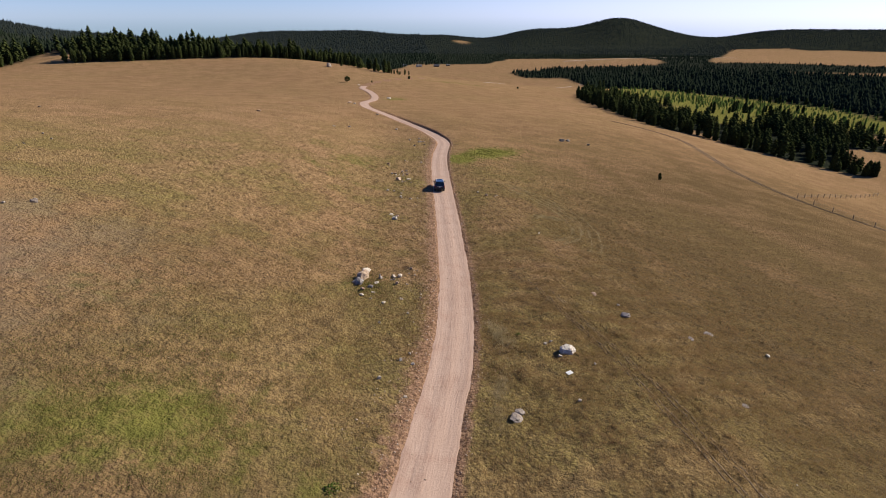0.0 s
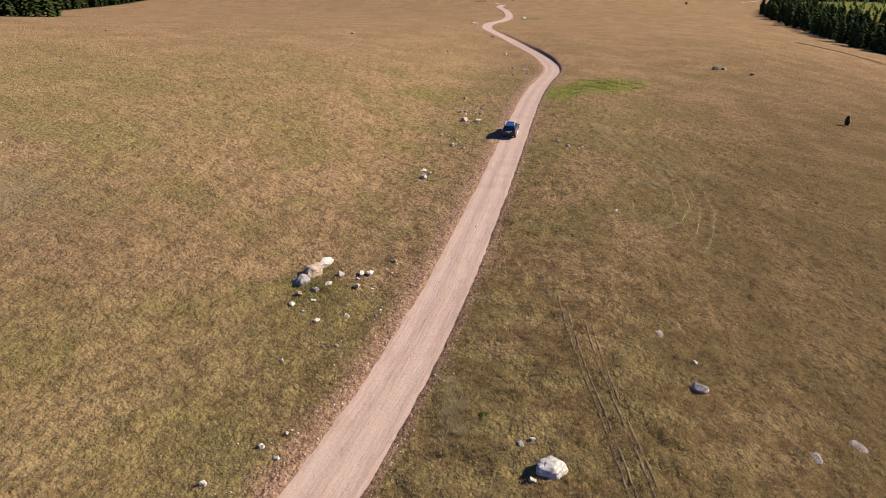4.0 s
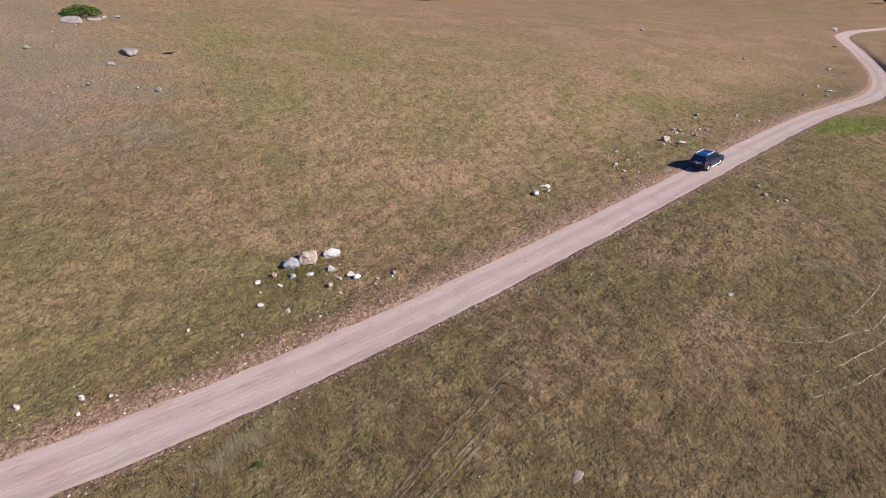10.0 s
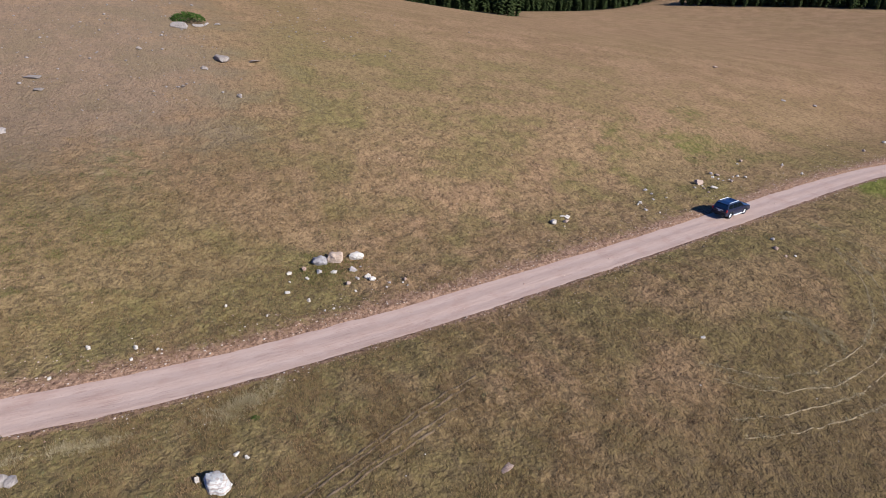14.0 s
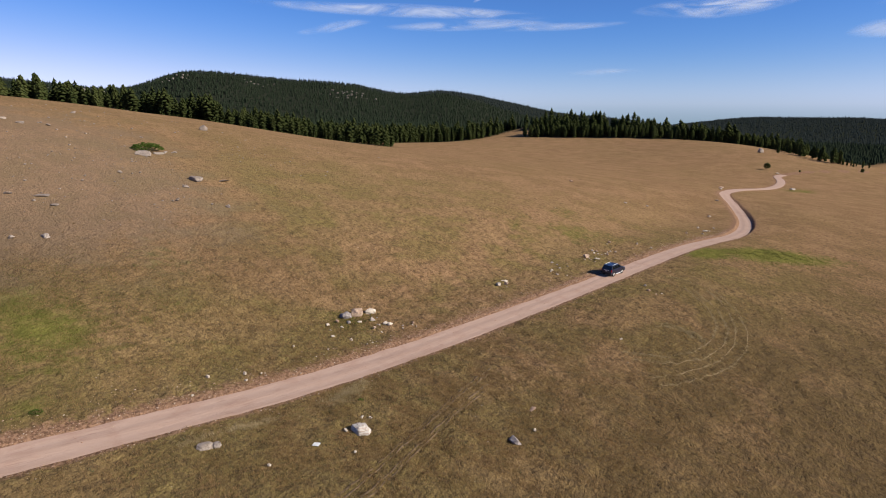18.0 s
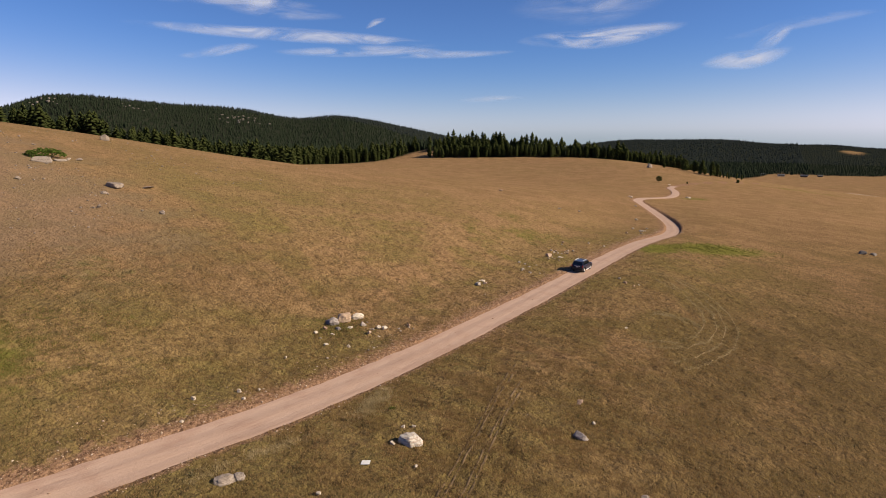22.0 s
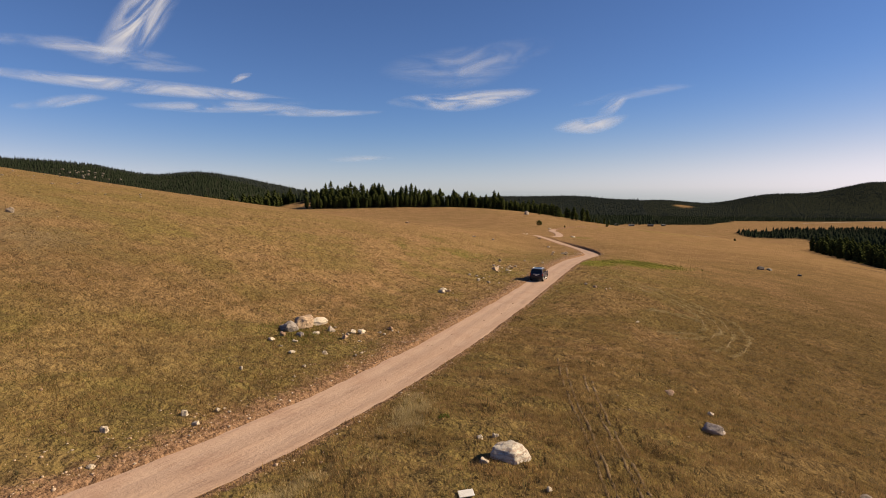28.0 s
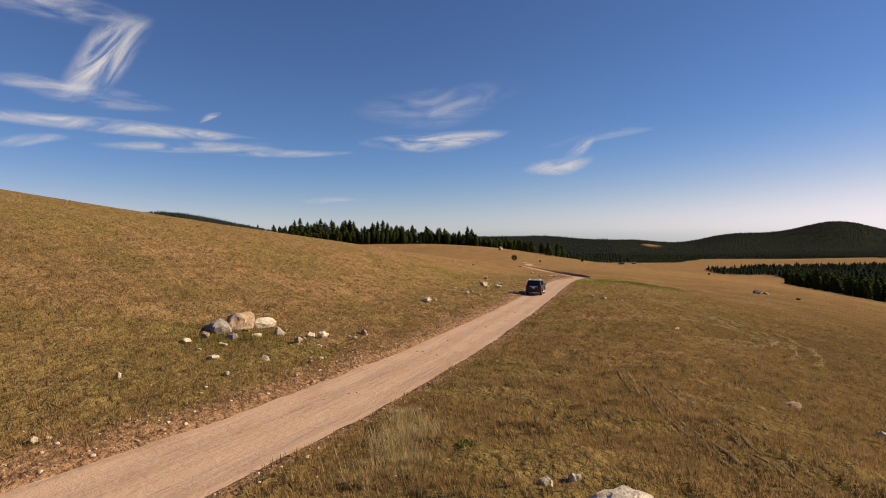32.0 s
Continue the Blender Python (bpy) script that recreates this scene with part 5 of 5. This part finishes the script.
M_TYRE = plain("tyre_rubber", (0.022, 0.021, 0.020), 0.85, grain=0.2, scale=30)
M_TAIL = plain("red_tail_lamp", (0.35, 0.012, 0.012), 0.2, coat=0.6)
M_LAMP = plain("clear_headlamp", (0.6, 0.62, 0.65), 0.12, coat=0.6)
M_PLATE = plain("pale_number_plate", (0.55, 0.55, 0.52), 0.45)


def slab(profile, half, top_half=None, z0=0.0, z1=1.0, bevel=0.0):
    """A side view (y, z) pulled to a width that may narrow towards the top."""
    top_half = half if top_half is None else top_half
    bm = bmesh.new()
    rows = []
    for s in (-1, 1):
        vs = []
        for y, z in profile:
            t = min(1, max(0, (z - z0) / (z1 - z0)))
            vs.append(bm.verts.new((s * (half + (top_half - half) * t), y, z)))
        rows.append(vs)
    n = len(profile)
    bm.faces.new(rows[0])
    bm.faces.new(rows[1][::-1])
    for i in range(n):
        j = (i + 1) % n
        bm.faces.new((rows[0][j], rows[0][i], rows[1][i], rows[1][j]))
    bmesh.ops.recalc_face_normals(bm, faces=bm.faces)
    if bevel:
        sharp = [e for e in bm.edges if len(e.link_faces) == 2 and e.calc_face_angle(0) > 0.6]
        bmesh.ops.bevel(bm, geom=sharp, offset=bevel, segments=3, affect='EDGES', profile=0.6)
    return bm


def sheet(corners, thick):
    """A thin closed panel through the given corners."""
    bm = bmesh.new()
    f = bm.faces.new([bm.verts.new(c) for c in corners])
    f.normal_update()
    n = f.normal.copy()
    ex = bmesh.ops.extrude_face_region(bm, geom=[f])
    bmesh.ops.translate(bm, verts=[v for v in ex["geom"] if isinstance(v, bmesh.types.BMVert)], vec=n * thick)
    bmesh.ops.recalc_face_normals(bm, faces=bm.faces)
    return bm


def arch(yc, r, n=9):
    return [(yc + r * math.cos(a), 0.36 + r * math.sin(a)) for a in np.linspace(math.pi * 0.02, math.pi * 0.98, n)]


def suv(x, y):
    s = float(road_slope(y)[0])
    z = float(np.mean(road_z(np.array([x - 0.8, x + 0.8, x - 0.8, x + 0.8]), np.array([y - 1.4, y - 1.4, y + 1.4, y + 1.4]))))
    tilt = math.degrees(math.atan2(float(land(x, y + 1.4)[0] - land(x, y - 1.4)[0]), 2.8))
    lean = -math.degrees(math.atan2(float(land(x + 0.8, y)[0] - land(x - 0.8, y)[0]), 1.6))
    car = hold("car", pose(x, y, z, tilt, lean, -math.degrees(math.atan(s))), "dark navy blue off-road car parked on the dirt road", "car")
    low = [(2.28, 0.42), (2.36, 0.62), (2.36, 0.86), (2.20, 1.02), (1.2, 1.13), (-2.30, 1.16), (-2.38, 0.95), (-2.38, 0.50), (-2.25, 0.42)]
    bottom = [(-1.90, 0.40)] + arch(-1.42, 0.47)[::-1] + [(-0.92, 0.36), (0.90, 0.36)] + arch(1.42, 0.47)[::-1] + [(1.92, 0.40)]
    body = part("body", slab(low + bottom, 0.93, 0.90, 0.6, 1.16, 0.05), M_PAINT, car, shade=False)
    part("cabin", slab([(-2.26, 1.14), (-2.12, 1.62), (-1.95, 1.76), (-1.4, 1.79), (0.05, 1.77), (0.35, 1.70), (1.18, 1.12)], 0.885, 0.70, 1.14, 1.79, 0.045), M_PAINT, car)

    def side_x(zz):
        return 0.885 + (0.70 - 0.885) * (zz - 1.14) / 0.65 + 0.006
    for s_ in (-1, 1):
        for k, q in enumerate(([(0.98, 1.20), (0.40, 1.62), (-0.20, 1.67), (-0.20, 1.20)], [(-0.28, 1.20), (-0.28, 1.67), (-1.12, 1.67), (-1.16, 1.20)], [(-1.26, 1.20), (-1.22, 1.67), (-1.86, 1.64), (-2.02, 1.24)])):
            co = [(s_ * side_x(zz), yy, zz) for yy, zz in q]
            part("side_window", sheet(co if s_ < 0 else co[::-1], 0.012), M_GLASS, car)
        for yy in (-0.24, -1.20):
            part("door_handle", box(0.03, 0.20, 0.035, s_ * 0.93, yy + 0.1, 1.06, 0.01), M_PAINT, body)
        part("side_step", box(0.16, 1.75, 0.06, s_ * 0.95, 0, 0.36, 0.02), M_RAIL, car, "silver side step")
        part("roof_rail", box(0.045, 1.75, 0.05, s_ * 0.62, -0.85, 1.84, 0.018), M_RAIL, car, "silver roof rail")
        for yy in (-1.6, -0.1):
            part("rail_foot", box(0.05, 0.12, 0.08, s_ * 0.62, yy, 1.80, 0.015), M_TRIM, car)
        mir = part("mirror", box(0.22, 0.13, 0.18, s_ * 1.04, 0.86, 1.22, 0.04), M_TRIM, car)
        part("mirror_glass", box(0.17, 0.012, 0.13, s_ * 1.05, 0.789, 1.22), M_CHROME, mir)
        part("tail_lamp", box(0.13, 0.16, 0.34, s_ * 0.845, -2.31, 1.02, 0.03), M_TAIL, car, "red tail lamp")
        part("head_lamp", box(0.34, 0.16, 0.17, s_ * 0.70, 2.28, 0.90, 0.03), M_LAMP, car, "clear headlamp")
        for yy in (-1.42, 1.42):
            part("wheel_arch", arch_bm(s_, yy), M_TRIM, car)
    part("rear_window", sheet([(-0.70, -2.225, 1.24), (0.70, -2.225, 1.24), (0.60, -2.118, 1.64), (-0.60, -2.118, 1.64)], 0.014), M_GLASS, car)
    part("windscreen", sheet([(0.80, 1.10, 1.19), (-0.80, 1.10, 1.19), (-0.64, 0.43, 1.66), (0.64, 0.43, 1.66)], 0.014), M_GLASS, car)
    part("spoiler", box(1.25, 0.26, 0.05, 0, -2.12, 1.77, 0.02), M_PAINT, car)
    part("rear_bumper", box(1.84, 0.24, 0.26, 0, -2.36, 0.60, 0.06), M_TRIM, car, "black rear bumper")
    part("front_bumper", box(1.84, 0.22, 0.28, 0, 2.34, 0.58, 0.06), M_TRIM, car, "black front bumper")
    part("grille", box(0.95, 0.07, 0.24, 0, 2.37, 0.88, 0.02), M_TRIM, car)
    part("number_plate", box(0.31, 0.02, 0.16, 0, -2.405, 0.93, 0.004), M_PLATE, car, "pale number plate")
    part("tailgate_trim", box(0.9, 0.03, 0.05, 0, -2.40, 1.06, 0.01), M_RAIL, car, "silver tailgate strip")
    part("exhaust", tube(0.035, 0.035, 0.22, 10, Matrix.Translation((0.55, -2.45, 0.36)) @ Euler((radians(-90), 0, 0)).to_matrix().to_4x4()), M_CHROME, car)
    part("underbody", box(1.5, 4.1, 0.2, 0, 0, 0.42, 0.04), M_TRIM, car)
    part("skylight", box(0.8, 0.5, 0.012, 0, -0.15, 1.80, 0.004), M_GLASS, car)
    for s_ in (-1, 1):
        for yy in (-1.42, 1.42):
            wheel = part("wheel", tube(0.10, 0.10, 0.18, 16, Matrix.Translation((s_ * 0.80, yy, 0.385)) @ Euler((0, radians(90 * s_), 0)).to_matrix().to_4x4() @ Matrix.Translation((0, 0, -0.09))), M_TRIM, car)
            m = Matrix.Translation((s_ * 0.80, yy, 0.385)) @ Euler((0, radians(90), 0)).to_matrix().to_4x4()
            bm = bmesh.new()
            prof = [(0.24, -0.115), (0.33, -0.125), (0.375, -0.10), (0.387, -0.05), (0.387, 0.05), (0.375, 0.10), (0.33, 0.125), (0.24, 0.115)]
            rings = []
            for i in range(28):
                a = 6.28319 * i / 28
                rings.append([bm.verts.new(m @ Vector((r_ * math.cos(a), r_ * math.sin(a), h_))) for r_, h_ in prof])
            for i in range(28):
                for j in range(len(prof)):
                    bm.faces.new((rings[i][j], rings[(i + 1) % 28][j], rings[(i + 1) % 28][(j + 1) % len(prof)], rings[i][(j + 1) % len(prof)]))
            bmesh.ops.recalc_face_normals(bm, faces=bm.faces)
            part("tyre", bm, M_TYRE, wheel, shade=True)
            bm = bmesh.new()
            out = Matrix.Translation((s_ * 0.875, yy, 0.385)) @ Euler((0, radians(90), 0)).to_matrix().to_4x4()
            for i in range(6):
                bmesh.ops.create_cube(bm, size=1, matrix=out @ Euler((0, 0, radians(60 * i))).to_matrix().to_4x4() @ Matrix.Translation((0.13, 0, 0)) @ Matrix.Diagonal((0.20, 0.085, 0.04, 1)))
            bmesh.ops.create_cone(bm, cap_ends=True, segments=20, radius1=0.25, radius2=0.25, depth=0.03, matrix=out @ Matrix.Translation((0, 0, -0.035 * s_)))
            bmesh.ops.create_cone(bm, cap_ends=True, segments=14, radius1=0.06, radius2=0.05, depth=0.07, matrix=out)
            part("rim", bm, M_ALLOY, wheel, "silver alloy rim")
    return car


def arch_bm(s_, yc):
    bm = bmesh.new()
    rows = []
    for a in np.linspace(0.02 * math.pi, 0.98 * math.pi, 13):
        c, sn = math.cos(a), math.sin(a)
        rows.append([bm.verts.new((s_ * xx, yc + r_ * c, 0.36 + r_ * sn)) for xx, r_ in ((0.90, 0.465), (0.955, 0.465), (0.955, 0.535), (0.90, 0.535))])
    for i in range(12):
        for j in range(4):
            bm.faces.new((rows[i][j], rows[i + 1][j], rows[i + 1][(j + 1) % 4], rows[i][(j + 1) % 4]))
    for r_ in (rows[0], rows[-1]):
        bm.faces.new(r_)
    bmesh.ops.recalc_face_normals(bm, faces=bm.faces)
    return bm


suv(11.8, 44.5)


# ---------------------------------------------------------------- high thin clouds
def cloud_material():
    m = Net("cirrus", 1.0)
    t = m.t
    mp = m.node("ShaderNodeMapping")
    m.put(mp.inputs["Vector"], t.nodes.new("ShaderNodeUVMap").outputs[0])
    mp.inputs["Scale"].default_value = (1.3, 5.4, 1.0)
    off = t.nodes.new("ShaderNodeCombineXYZ")
    m.put(off.inputs[0], m.calc('MULTIPLY', m.rand(), 37.0))
    m.put(off.inputs[1], m.calc('MULTIPLY', m.rand(), 91.0))
    m.put(mp.inputs["Location"], off.outputs[0])
    n = m.noise(1.0, 6, 0.55, mp.outputs[0], 0.9)
    a = m.calc('MULTIPLY', m.attr("thick"), m.ramp(n, 0.31, 0.74))
    tr, di, tl, mx, mx2 = (t.nodes.new("ShaderNode" + k) for k in ("BsdfTransparent", "BsdfDiffuse", "BsdfTranslucent", "MixShader", "MixShader"))
    for b in (di, tl):
        b.inputs["Color"].default_value = (0.62, 0.70, 0.83, 1)
    mx.inputs[0].default_value = 0.75
    t.links.new(di.outputs[0], mx.inputs[1])
    t.links.new(tl.outputs[0], mx.inputs[2])
    m.put(mx2.inputs[0], m.calc('MINIMUM', a, 0.95))
    t.links.new(tr.outputs[0], mx2.inputs[1])
    t.links.new(mx.outputs[0], mx2.inputs[2])
    t.links.new(mx2.outputs[0], t.nodes["Material Output"].inputs["Surface"])
    return m.mat


M_CLOUD = cloud_material()
# azimuth, elevation, width, height (degrees), slant, density
CLOUDS = [(-43.9, 14.9, 7.3, 3.5, 40, 1.0), (-48.7, 12.1, 10.7, 1.2, 0, 0.7), (-43.2, 9.1, 20.9, 1.2, -3, 1.0), (-35.7, 10.5, 1.6, 0.55, 28, 1.1), (-50.0, 7.5, 5.1, 0.9, 8, 0.8), (-37.2, 7.7, 11.9, 1.0, 0, 0.7), (-28.4, 7.4, 8.5, 0.7, 3, 0.6), (-14.6, 8.8, 10.7, 1.7, 4, 1.35), (-2.4, 6.1, 5.1, 1.5, 10, 0.9), (-0.4, 7.6, 2.5, 1.2, 25, 0.8), (1.3, 8.5, 7.9, 0.9, 6, 0.4), (-14.3, 12.1, 12.4, 3.4, 8, 0.3)]
CLOUDS += [(-48.2, 17.6, 11.3, 2.3, 0, 0.6), (-44.6, 11.0, 8.5, 1.2, -5, 0.45), (-24.7, 3.0, 5.1, 0.6, 0, 0.35)]
CEIL = 240.0
for i, (az, el, w, h, slant, dens) in enumerate(CLOUDS):
    h = h * 0.82
    u, v = np.meshgrid(np.linspace(-1, 1, 41), np.linspace(-1, 1, 17))
    u, v = u.ravel(), v.ravel()
    c, s_ = math.cos(radians(slant)), math.sin(radians(slant))
    bend = 0.25 * np.sin(u * 2.4 + az) * h
    da = (u * w * c - (v * h + bend) * s_) * 0.72
    de = (u * w * s_ + (v * h + bend) * c) * 0.72
    e = np.radians(np.clip(el + de, 2.6, 40))
    a = np.radians(az + da)
    D = CEIL / np.tan(e)
    P = np.stack([18 + D * np.sin(a), -27 + D * np.cos(a), np.full(len(D), CEIL + 5.6 + 0.7 * i)], 1)
    q = np.arange(41 * 17).reshape(17, 41)
    me = mesh_from("cloud", P, np.stack([q[:-1, :-1], q[:-1, 1:], q[1:, 1:], q[1:, :-1]], -1).reshape(-1, 4), M_CLOUD)
    th = np.clip(1 - (np.abs(u) ** 1.6 + np.abs(v) ** 1.7), 0, 1) ** 1.15 * dens * 1.3
    me.attributes.new("thick", 'FLOAT', 'POINT').data.foreach_set("value", th.astype(np.float32))
    uv = me.uv_layers.new(name="UVMap")
    vi = np.empty(len(me.loops), np.int32)
    me.loops.foreach_get("vertex_index", vi)
    uv.data.foreach_set("uv", np.stack([u[vi] * w * 0.1 + az, v[vi] * h * 0.1 + el], 1).astype(np.float32).ravel())
    ob = tagged(new("cloud", smooth_shade(me)), "thin wispy white cirrus cloud high in blue sky", "cloud", "cirrus clouds", "structure")
    ob.visible_shadow = False
